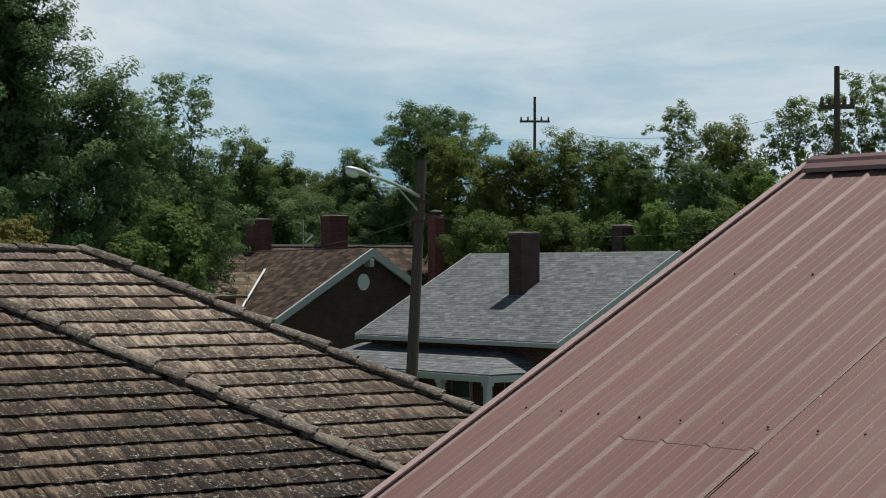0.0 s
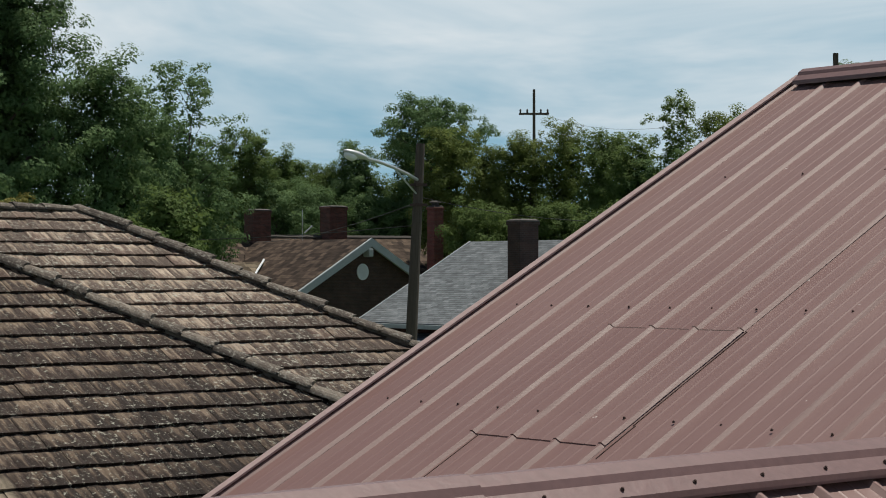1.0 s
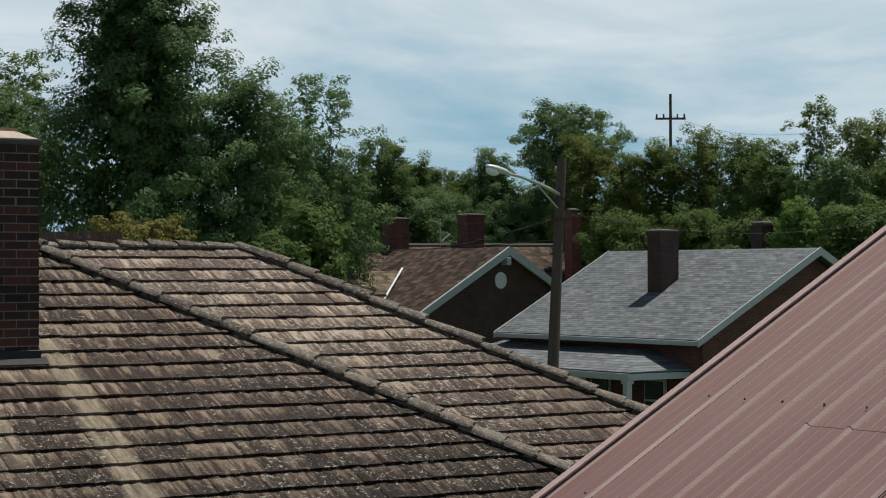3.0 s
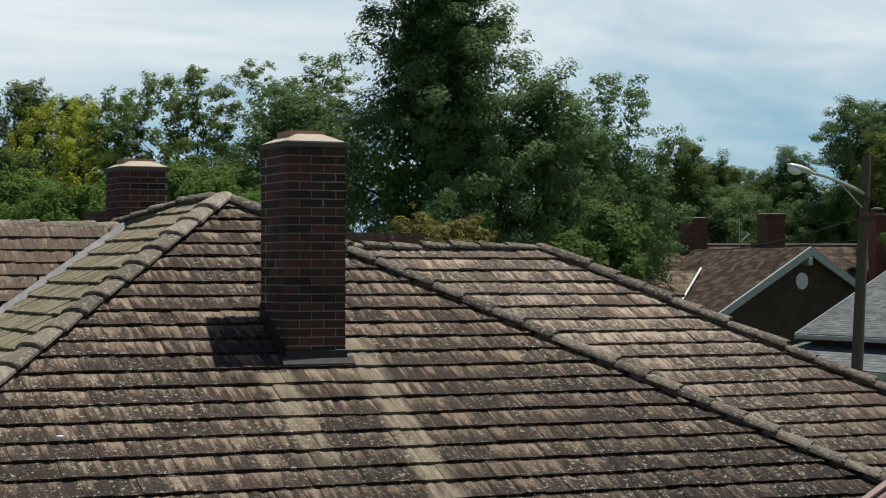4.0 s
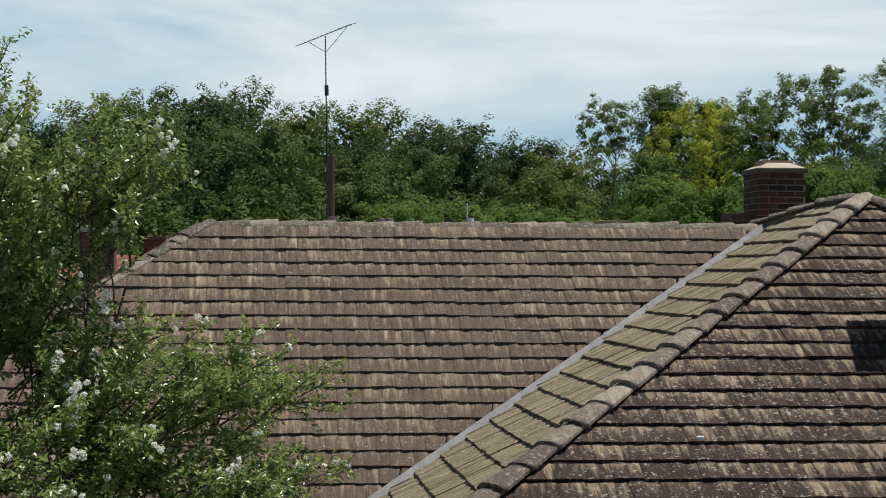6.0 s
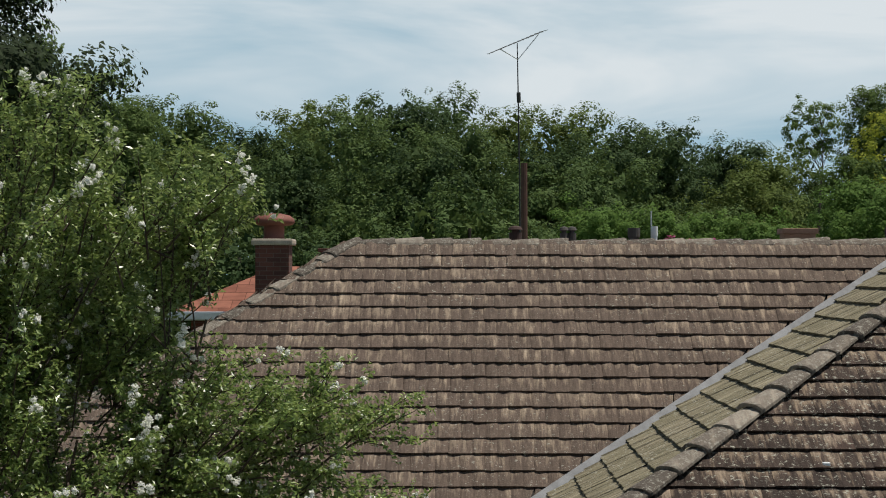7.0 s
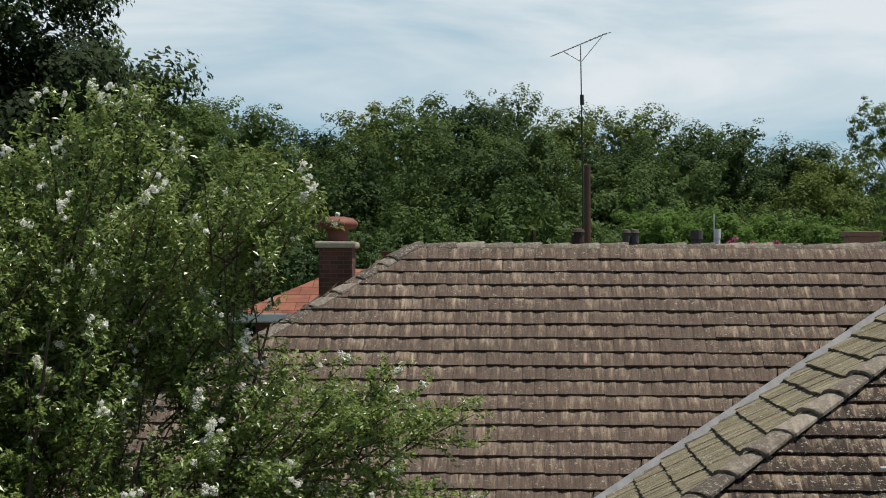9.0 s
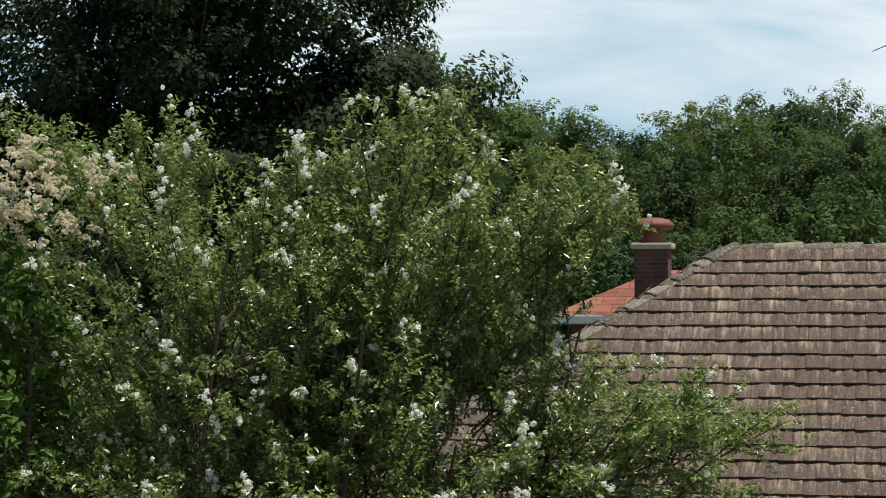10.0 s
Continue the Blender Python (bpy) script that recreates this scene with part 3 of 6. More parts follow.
tiled_slope("lower", house, O_A, (1, 0, 0), up_y(SF), E_F, -25, 0, bounds_lower, TILE_A, TILE_A_JOINED, (9.2, -1.6), "tiled slope with pale lichen patches")

# long main slope
O_L = Vector((0, 18.347, 6.23))
HIP_L = 0.87


def bounds_main(w):
    y = O_L.y + w * cL
    z = O_L.z + w * math.sin(AL)
    d = max(RIDGE_L.y - y, 0.0)
    valley_x = 4.78 - 1.764 * max(6.23 - z, -0.06)
    return RIDGE_L.x - d / HIP_L, valley_x - 0.055


tiled_slope("main", house, O_L, (1, 0, 0), up_y(SL), E_L, -25, 0, bounds_main, TILE_L, TILE_L_JOINED, (1.6, -1.7), "long slope of brown weathered concrete tiles", lift=0.023)

# side of the front wing, seen edge on between hip and valley
O_W = Vector((APEX.x, 0, APEX.z))


def bounds_side(w):
    d = -w * cF                      # metres left of the wing's ridge
    y_hip = APEX.y - d
    z = APEX.z - SF * d
    y_val = 18.347 + (z - 6.23) / SL if z < 6.23 else 18.6
    return y_hip, max(y_val - 0.03, y_hip)


tiled_slope("side", house, O_W, (0, 1, 0), Vector((1, 0, SF)), E_F * 1.16, -21, 0, bounds_side, TILE_SIDE, TILE_SIDE, (0, 0), "mossy tiled side of the front wing", pieces=0)

# hidden sides that close the roof
bm = bmesh.new()
lowF = (APEX.z - EAVE) / SF
slab_on(bm, [(APEX.x, APEX.y, APEX.z - 0.06), (APEX.x + lowF, APEX.y - lowF, EAVE - 0.06), (APEX.x + lowF, 22, EAVE - 0.06), (APEX.x, 19.5, APEX.z - 0.06)], 0.08)
slab_on(bm, [(RIDGE_A.x, RIDGE_A.y, RIDGE_A.z - 0.05), (RIDGE_A.x + 5.5, RIDGE_A.y - 5.5, EAVE), (RIDGE_A.x + 5.5, RIDGE_A.y + 5.5, EAVE)], 0.08)
slab_on(bm, [(5.0, RIDGE_A.y + 0.02, RIDGE_A.z - 0.04), (RIDGE_A.x, RIDGE_A.y + 0.02, RIDGE_A.z - 0.04), (RIDGE_A.x + 5.5, RIDGE_A.y + 5.5, EAVE), (5.0, RIDGE_A.y + 5.5, EAVE)], 0.08)
runL = (RIDGE_L.z - EAVE) / SL
slab_on(bm, [(RIDGE_L.x, RIDGE_L.y, RIDGE_L.z - 0.03), (RIDGE_L.x - runL / HIP_L, RIDGE_L.y - runL, EAVE), (RIDGE_L.x - runL / HIP_L, RIDGE_L.y + runL, EAVE)], 0.08)
slab_on(bm, [(RIDGE_L.x, RIDGE_L.y + 0.03, RIDGE_L.z - 0.03), (RIDGE_L.x - runL / HIP_L, RIDGE_L.y + runL, EAVE), (8.0, RIDGE_L.y + runL, EAVE), (8.0, RIDGE_L.y + 0.03, RIDGE_L.z - 0.03)], 0.08)
part("roof_back", bm, TILE_L_JOINED, house, "far slopes of the roof")

# walls under the eaves
bm = bmesh.new()
box(bm, -0.6, 11.0, 10.8, 11.05, -0.2, EAVE)
part("wall", bm, FAR_BRICK, house, "red brick walls below the eaves")
bm = bmesh.new()
box(bm, -0.6, -0.35, 10.8, 14.6, -0.2, EAVE)
part("wall", bm, FAR_BRICK, house, "red brick walls below the eaves")
bm = bmesh.new()
box(bm, -4.6, -0.35, 14.4, 14.65, -0.2, EAVE)
part("wall", bm, FAR_BRICK, house, "red brick walls below the eaves")
bm = bmesh.new()
box(bm, -4.6, -4.35, 14.4, 22.4, -0.2, EAVE)
part("wall", bm, FAR_BRICK, house, "red brick walls below the eaves")
bm = bmesh.new()
box(bm, -4.6, 13.4, 22.2, 22.45, -0.2, EAVE)
part("wall", bm, FAR_BRICK, house, "red brick walls below the eaves")
bm = bmesh.new()
box(bm, 13.2, 13.45, 11.6, 22.4, -0.2, EAVE)
part("wall", bm, FAR_BRICK, house, "red brick walls below the eaves")
bm = bmesh.new()
box(bm, 10.8, 13.4, 11.6, 11.85, -0.2, EAVE)
part("wall", bm, FAR_BRICK, house, "red brick walls below the eaves")


# ridge and hip covers
def cap_mesh(material):
    bm = bmesh.new()
    arc, n = [], 8
    for k in range(n + 1):
        a = math.pi * k / n
        arc.append((-math.cos(a), math.sin(a)))
    rings = []
    for y, sx, sz, inner in ((0.0, 0.118, 0.064, 0), (0.02, 0.122, 0.068, 0), (0.40, 0.092, 0.044, 0)):
        rings.append([bm.verts.new((sx * x, y, sz * z - 0.012)) for x, z in arc])
    rng = random.Random(12)
    for ring in rings:
        for v in ring:
            v.co += Vector((rng.uniform(-0.006, 0.006), rng.uniform(-0.010, 0.010), rng.uniform(-0.005, 0.005)))
    back = [bm.verts.new((0.100 * x, 0.0, 0.046 * z - 0.02)) for x, z in arc]
    for a, b in ((rings[0], rings[1]), (rings[1], rings[2]), (back, rings[0])):
        for k in range(n):
            bm.faces.new((a[k], a[k + 1], b[k + 1], b[k]))
    return mesh_from("ridge_tile", bm, material)


def ridge_material(name, gain):
    m = tile_material(name, False, "y", moss=False)
    n, l = m.node_tree.nodes, m.node_tree.links
    b = n["Principled BSDF"]
    old = b.inputs["Base Color"].links[0].from_socket
    tone = ramp_of(n, l, n.new("ShaderNodeObjectInfo").outputs["Random"], [(0.0, (0.038 * gain, 0.033 * gain, 0.027 * gain)), (0.5, (0.070 * gain, 0.061 * gain, 0.050 * gain)), (1.0, (0.125 * gain, 0.112 * gain, 0.092 * gain))])
    pos = n.new("ShaderNodeNewGeometry").outputs["Position"]
    crust = ramp_of(n, l, noise_node(n, l, pos, 30.0, 5, 0.75).outputs["Fac"], [(0.54, (0, 0, 0)), (0.60, (1, 1, 1))])
    c = mixed(n, l, 0.6, old, tone)
    l.new(mixed(n, l, calc(n, l, "MULTIPLY", crust, 0.7), c, (0.30, 0.29, 0.25)), b.inputs["Base Color"])
    return m


RIDGE_TILE = ridge_material("ridge_tile_weathered", 1.0)
RIDGE_TILE_PALE = ridge_material("ridge_tile_bleached", 2.2)
MORTAR_DARK = plain("mortar_weathered", (0.15, 0.135, 0.115), 0.95, vary=0.4, scale=9, grain=0.3)
CAP, CAP_PALE = cap_mesh(RIDGE_TILE), cap_mesh(RIDGE_TILE_PALE)


def cover_line(name, start, end, pitch, lift, label, tall=1.0, cap=None):
    """Overlapping half-round covers from the low end up to the high end of a ridge or hip."""
    a, b = Vector(start), Vector(end)
    length = (b - a).length
    d = (b - a).normalized()
    side = d.cross(Vector((0, 0, 1))).normalized()
    upv = side.cross(d).normalized()
    rng = random.Random(name)
    M = Matrix((side, d, upv)).transposed().to_4x4()
    # mortar bed
    bm = bmesh.new()
    tube(bm, [a + upv * (lift - 0.035), b + upv * (lift - 0.035)], [0.055, 0.055], 8)
    base = part("ridge_cover", bm, MORTAR_DARK, house, label)
    k, s = 0, 0.0
    while s < length - 0.1:
        s = min(s, max(length - 0.37, 0.0))
        m = M.copy()
        m.translation = a + d * s + upv * (lift + rng.uniform(-0.006, 0.008))
        m = m @ pose(0, 0, 0, (-1.8 if tall == 1 else 1.0) + rng.uniform(-0.8, 0.8), rng.uniform(-3, 3), rng.uniform(-1.6, 1.6)) @ Matrix.Diagonal(((1 + 0.3 * (tall - 1)) * (1 if cap else 0.84), 1, tall * rng.uniform(0.9, 1.1), 1))
        PIECES.append((cap or CAP, m, base))
        if s >= length - 0.38:
            break
        s += pitch
    return base


hip = lambda p, dx, dy, s, n: (p[0] + dx * n, p[1] + dy * n, p[2] - s * n)
cover_line("main_ridge", (4.75, 18.45, 6.235), RIDGE_L, 0.277, -0.018, "weathered half-round ridge tiles", 1.42, CAP_PALE)
cover_line("main_hip", hip(RIDGE_L, -1, -HIP_L, HIP_L * SL, 4.2), RIDGE_L, 0.30, 0.032, "hip tiles", cap=CAP_PALE)
cover_line("wing_hip_left", hip(APEX, -1, -1, SF, 6.0), APEX, 0.337, 0.04, "mossy hip tiles beside the valley", cap=CAP_PALE)
cover_line("wing_hip_right", hip(APEX, 1, -1, SF, 6.0), APEX, 0.29, 0.045, "dark lichened hip tiles")
cover_line("wing_ridge", (5.16, 17.75, 6.45), APEX, 0.28, 0.02, "short ridge behind the peak")
cover_line("wing_back", (4.72, 18.55, 6.25), (5.16, 17.75, 6.45), 0.26, 0.02, "hip tiles down to the main ridge")
cover_line("lower_ridge", (5.3, 16.58, 6.02), RIDGE_A, 0.30, 0.015, "lower ridge of lichened tiles")
cover_line("lower_hip", hip(RIDGE_A, 1, -1, SF, 5.3), RIDGE_A, 0.29, 0.045, "dark lichened hip tiles")

# metal valley between the main slope and the wing
bm = bmesh.new()
vt, vb = Vector((4.80, 18.36, 6.25)), Vector((4.80 - 1.764 * 3.2, 18.36 - 1.337 * 3.2, 6.25 - 3.2))
wide = Vector((-0.036, 0.0, 0.0))
solid(bm, [vt + wide + Vector((0, 0, 0.055)), vt + Vector((0.05, 0, 0.02)), vb + Vector((0.05, 0, 0.02)), vb + wide + Vector((0, 0, 0.055)),
           vt + wide - Vector((0, 0, 0.02)), vt + Vector((0.05, 0, -0.03)), vb + Vector((0.05, 0, -0.03)), vb + wide - Vector((0, 0, 0.02))],
      [(0, 1, 2, 3), (7, 6, 5, 4), (0, 3, 7, 4), (1, 5, 6, 2), (0, 4, 5, 1), (3, 2, 6, 7)])
part("valley_flashing", bm, LEAD, house, "bare metal valley gutter")

# a pale chip lying on the hip end
bm = bmesh.new()
box(bm, 2.90, 2.955, 13.30, 13.34, 4.60, 4.655, 0.008)
tagged(part("tile_chip", bm, VENT_WHITE), "small white chip lying on the roof tiles", "debris")


# ------------------------------------------------------------ brick stacks on the tiled house
def brick_unit():
    bm = bmesh.new()
    box(bm, -0.5, 0.5, -0.5, 0.5, -0.5, 0.5)
    return mesh_from("brick", bm, BRICK)


UNIT_BRICK = brick_unit()


def brick_stack(parent, x0, x1, y0, y1, z0, z1, name="chimney", label=""):
    """A stack laid brick by brick in running bond round a mortar core."""
    c = 0.0677
    n = int((z1 - z0) / c)
    z0 = z1 - n * c
    bm = bmesh.new()
    box(bm, x0 + 0.003, x1 - 0.003, y0 + 0.003, y1 - 0.003, z0, z1)
    core = part(name, bm, MORTAR, parent, label)
    rng = random.Random(x0)

    def lay(axis, a0, a1, fixed, z, odd):
        s = a0 - (0.1016 if odd else 0.0)
        while s < a1 - 0.02:
            b0 = s + 0.0045 if s > a0 else a0
            b1 = s + 0.2032 - 0.0045 if s + 0.2032 < a1 else a1
            s += 0.2032
            if b1 - b0 < 0.03:
                continue
            jit = rng.uniform(-0.0025, 0.0025)
            mid = (b0 + b1) / 2
            loc = (mid, fixed + jit, z) if axis == "x" else (fixed + jit, mid, z)
            size = (b1 - b0, 0.09, c - 0.0100) if axis == "x" else (0.09, b1 - b0, c - 0.0100)
            PIECES.append((UNIT_BRICK, Matrix.Translation(loc) @ pose(0, 0, 0, 0, 0, rng.uniform(-0.4, 0.4)) @ Matrix.Diagonal((*size, 1)), core))

    for k in range(n):
        z = z0 + (k + 0.5) * c
        odd = k % 2
        lay("x", x0, x1, y0 + 0.045, z, odd)
        lay("x", x0, x1, y1 - 0.045, z, not odd)
        lay("y", y0 + 0.092, y1 - 0.092, x0 + 0.045, z, odd)
        lay("y", y0 + 0.092, y1 - 0.092, x1 - 0.045, z, not odd)
    return core


def stack_cap(core, x0, x1, y0, y1, z, flue, over=0.025, depth=0.055):
    bm = bmesh.new()
    box(bm, x0 - over, x1 + over, y0 - over, y1 + over, z, z + depth, 0.012)
    part("cap_slab", bm, CEMENT_DARK, core, "dark weathered cement slab")
    bm = bmesh.new()
    a, h = 0.13, 0.065
    lo, hi = z + depth - 0.004, z + depth + h
    q = [(x0 - over + .008, y0 - over + .008, lo), (x1 + over - .008, y0 - over + .008, lo), (x1 + over - .008, y1 + over - .008, lo), (x0 - over + .008, y1 + over - .008, lo),
         (x0 + a, y0 + a, hi), (x1 - a, y0 + a, hi), (x1 - a, y1 - a, hi), (x0 + a, y1 - a, hi)]
    solid(bm, q, [(3, 2, 1, 0), (4, 5, 6, 7), (0, 1, 5, 4), (1, 2, 6, 5), (2, 3, 7, 6), (3, 0, 4, 7)])
    bmesh.ops.bevel(bm, geom=bm.edges[:], offset=0.012, segments=2, affect="EDGES")
    part("mortar_crown", bm, CEMENT, core, "sun-bleached sloping mortar crown")
    fx0, fx1, fy0, fy1 = flue
    bm = bmesh.new()
    t = 0.025
    for r in ((fx0, fx1, fy0, fy0 + t), (fx0, fx1, fy1 - t, fy1), (fx0, fx0 + t, fy0 + t, fy1 - t), (fx1 - t, fx1, fy0 + t, fy1 - t)):
        box(bm, *r, hi - 0.03, hi + 0.028)
    part("clay_flue", bm, CLAY, core, "red clay flue rim")


CX0, CX1, CY0, CY1 = 4.893, 5.380, 14.118, 14.74
stack = brick_stack(house, CX0, CX1, CY0, CY1, 4.98, 6.775, label="tall dark red brick stack, sooty, with a cement cap")
stack_cap(stack, CX0, CX1, CY0, CY1, 6.772, (4.98, 5.27, 14.28, 14.60), 0.020, 0.050)
base_z = lambda y: 5.478 + SF * (y - 14.858)
bm = bmesh.new()          # tar collar following the slope, then a thin lead apron
zf = base_z(CY0)
for x0, x1, y0, y1 in ((CX0 - 0.012, CX1 + 0.012, CY0 - 0.012, CY0 + 0.02), (CX0 - 0.012, CX0 + 0.02, CY0, CY1), (CX1 - 0.02, CX1 + 0.012, CY0, CY1)):
    za, zc = base_z(y0), base_z(y1)
    solid(bm, [(x0, y0, za - 0.05), (x1, y0, za - 0.05), (x1, y1, zc - 0.05), (x0, y1, zc - 0.05), (x0, y0, za + 0.13), (x1, y0, za + 0.13), (x1, y1, zc + 0.13), (x0, y1, zc + 0.13)],
          [(3, 2, 1, 0), (4, 5, 6, 7), (0, 1, 5, 4), (1, 2, 6, 5), (2, 3, 7, 6), (3, 0, 4, 7)])
part("tar_collar", bm, TAR, stack, "black tarred collar at the foot of the stack")
bm = bmesh.new()
slab_on(bm, [(CX0 - 0.05, CY0, zf + 0.075), (CX1 + 0.06, CY0, zf + 0.075), (CX1 + 0.06, CY0 - 0.06, base_z(CY0 - 0.06) + 0.055), (CX0 - 0.05, CY0 - 0.06, base_z(CY0 - 0.06) + 0.055)], 0.02)
part("apron_flashing", bm, LEAD_DARK, stack, "grey lead apron")

DX0, DX1, DY0, DY1 = 5.42, 5.95, 21.0, 21.68
stack2 = brick_stack(house, DX0, DX1, DY0, DY1, 5.0, 6.925, label="shorter brick stack behind the ridge with a cement cap")
stack_cap(stack2, DX0, DX1, DY0, DY1, 6.925, (5.5, 5.85, 21.15, 21.5))
bm = bmesh.new()
box(bm, DX0 - 0.28, DX0, DY0 + 0.1, DY1 - 0.05, 4.4, 6.48, 0.01)
part("stack_shoulder", bm, FAR_BRICK_DARK, stack2)


# ------------------------------------------------------------ neighbour building with a ribbed steel roof
M_X, M_Z, M_S = 6.224, 6.250, 0.5216          # ridge line (along y), height, slope to the left
RAKE_Y, RIB = 5.361, 0.1851
metal_house = empty("metal_roof_building", (3, 0, 0), label="low building with a faded red-brown ribbed steel roof", category="building")


def rib_section(y0, ribs):
    """Across one sheet: (y, height) with a tall rib every pitch and two low swages between."""
    out = []
    for k in range(ribs):
        y = y0 - k * RIB
        out += [(y + 0.019, 0.0), (y + 0.006, 0.011), (y - 0.004, 0.011), (y - 0.0155, 0.0)]
        for f in (0.36, 0.64):
            out += [(y - RIB * f + 0.006, 0.0), (y - RIB * f, 0.0011), (y - RIB * f - 0.006, 0.0)]
    y = y0 - ribs * RIB
    out += [(y + 0.019, 0.0), (y + 0.006, 0.011), (y - 0.004, 0.011), (y - 0.0150, 0.001)]
    return out


def sheet(section, start, run, across, lift=0.0, steps=8, wave=0.0, seed=0):
    """Extrudes a section down a slope: start is the upper edge; run the way down."""
    bm = bmesh.new()
    rng = random.Random(seed)
    run = Vector(run)
    out = Vector(across).cross(run).normalized()
    if out.z < 0:
        out = -out
    rows = []
    for s in range(steps + 1):
        p = Vector(start) + run * (s / steps)
        dent = wave * rng.uniform(-1, 1)
        rows.append([bm.verts.new(p + Vector(across) * a + out * (h + lift + dent * (1 if h < 0.005 else 0.3))) for a, h in section])
    for a, b in zip(rows, rows[1:]):
        for k in range(len(section) - 1):
            bm.faces.new((a[k], a[k + 1], b[k + 1], b[k]))
    # turned-down thickness at the lower end
    under_row = [bm.verts.new(v.co - out * 0.006) for v in rows[-1]]
    for k in range(len(section) - 1):
        bm.faces.new((rows[-1][k], rows[-1][k + 1], under_row[k + 1], under_row[k]))
    return bm


eave_run = 5.2
SEAM = 4.613          # one of the side laps; the sheets are three ribs wide
bm = sheet(rib_section(SEAM + 4 * RIB, 1), (M_X - 0.02, 0, M_Z - 0.01), (-eave_run, 0, -eave_run * M_S), (0, 1, 0), 0.001, 10, 0.0012, 99)
part("roof_panel", bm, METAL, metal_house)
for k in range(15):
    y0 = SEAM + 3 * RIB * (1 - k)
    bm = sheet(rib_section(y0, 3), (M_X - 0.02, 0, M_Z - 0.01), (-eave_run, 0, -eave_run * M_S), (0, 1, 0), 0.0015 * (k % 2), 10, 0.0012, k)
    part("roof_panel", bm, METAL, metal_house)
# short replacement sheet lapped over the others
on_slope = lambda x: M_Z - (M_X - x) * M_S
bm = sheet(rib_section(SEAM, 3), (4.327, 0, on_slope(4.327)), (-0.60, 0, -0.60 * M_S), (0, 1, 0), 0.005, 5, 0.0010, 77)
part("roof_panel", bm, METAL, metal_house, "short patched sheet with a loose lap")
for y, x0, x1 in ((SEAM - 0.030, 4.33, 3.30), (SEAM - 3 * RIB - 0.026, 4.33, 3.83), (SEAM - 3 * RIB - 0.034, 3.83, 3.67)):
    bm = bmesh.new()
    za, zc = on_slope(x0), on_slope(x1)
    solid(bm, [(x0, y, za), (x0, y + 0.004, za), (x1, y + 0.003, zc), (x1, y, zc), (x0, y, za + 0.004), (x0, y + 0.004, za + 0.004), (x1, y + 0.003, zc + 0.004), (x1, y, zc + 0.004)],
          [(3, 2, 1, 0), (4, 5, 6, 7), (0, 1, 5, 4), (1, 2, 6, 5), (2, 3, 7, 6), (3, 0, 4, 7)])
    part("lap_edge", bm, RUST, metal_house, "dark open side lap")
bm = sheet(rib_section(SEAM, 3), (4.331, 0, on_slope(4.331)), (-0.004, 0, -0.004 * M_S), (0, 1, 0), 0.0058, 1)
part("lap_edge", bm, RUST, metal_house, "dark open lap")


def bent_strip(name, path_start, path_end, profile, material, label=""):
    """A folded trim: profile of (sideways, up) pairs carried from start to end."""
    a, b = Vector(path_start), Vector(path_end)
    d = (b - a).normalized()
    side = d.cross(Vector((0, 0, 1))).normalized()
    bm = bmesh.new()
    rings = []
    n = max(2, int((b - a).length / 0.6))
    rng = random.Random(name)
    for k in range(n + 1):
        p = a.lerp(b, k / n)
        j = rng.uniform(-0.002, 0.002)
        outer = [bm.verts.new(p + side * s + Vector((0, 0, h + j))) for s, h in profile]
        inner = [bm.verts.new(p + side * s + Vector((0, 0, h + j - 0.006))) for s, h in profile[::-1]]
        rings.append(outer + inner)
    for r, q in zip(rings, rings[1:]):
        for i in range(len(r)):
            bm.faces.new((r[i], r[(i + 1) % len(r)], q[(i + 1) % len(r)], q[i]))
    bm.faces.new(rings[0][::-1])
    bm.faces.new(rings[-1])
    return part(name, bm, material, metal_house, label)


RIDGE_CAP = ((-0.086, -0.034), (-0.084, -0.022), (-0.052, 0.001), (-0.044, 0.017), (-0.012, 0.033), (0.012, 0.033), (0.044, 0.017), (0.052, 0.001), (0.084, -0.022), (0.086, -0.034))
bent_strip("ridge_cap", (M_X, RAKE_Y - 0.03, M_Z + 0.018), (M_X, -3.6, M_Z + 0.018), RIDGE_CAP, METAL_CAP, "folded steel ridge cap")
# added filler: stops light coming through, so the gap below the cap stays dark
bm = bmesh.new()
box(bm, M_X - 0.035, M_X + 0.035, -3.55, RAKE_Y - 0.01, M_Z - 0.07, M_Z + 0.012)
part("closure_strip", bm, RUST, metal_house, "dark filler added to keep the gap under the ridge cap dark")
# rake trim along the far gable
bm = bmesh.new()
for h0, h1, y0, y1 in ((0.022, -0.10, RAKE_Y + 0.012, RAKE_Y + 0.02), (0.028, 0.020, RAKE_Y - 0.016, RAKE_Y + 0.02)):
    x1 = M_X - eave_run
    z1 = M_Z - eave_run * M_S
    solid(bm, [(M_X, y0, M_Z + h1), (M_X, y1, M_Z + h1), (M_X, y1, M_Z + h0), (M_X, y0, M_Z + h0), (x1, y0, z1 + h1), (x1, y1, z1 + h1), (x1, y1, z1 + h0), (x1, y0, z1 + h0)],
          [(0, 1, 2, 3), (7, 6, 5, 4), (0, 4, 5, 1), (1, 5, 6, 2), (2, 6, 7, 3), (3, 7, 4, 0)])
part("rake_trim", bm, TRIM_PALE, metal_house, "steel edge trim along the gable")


def screw_mesh():
    bm = bmesh.new()
    lathe(bm, (0, 0, 0), ((0.0045, 0.0), (0.0045, 0.002), (0.003, 0.0025), (0.003, 0.005), (0.0015, 0.006)), 8)
    return mesh_from("screw", bm, RUST)


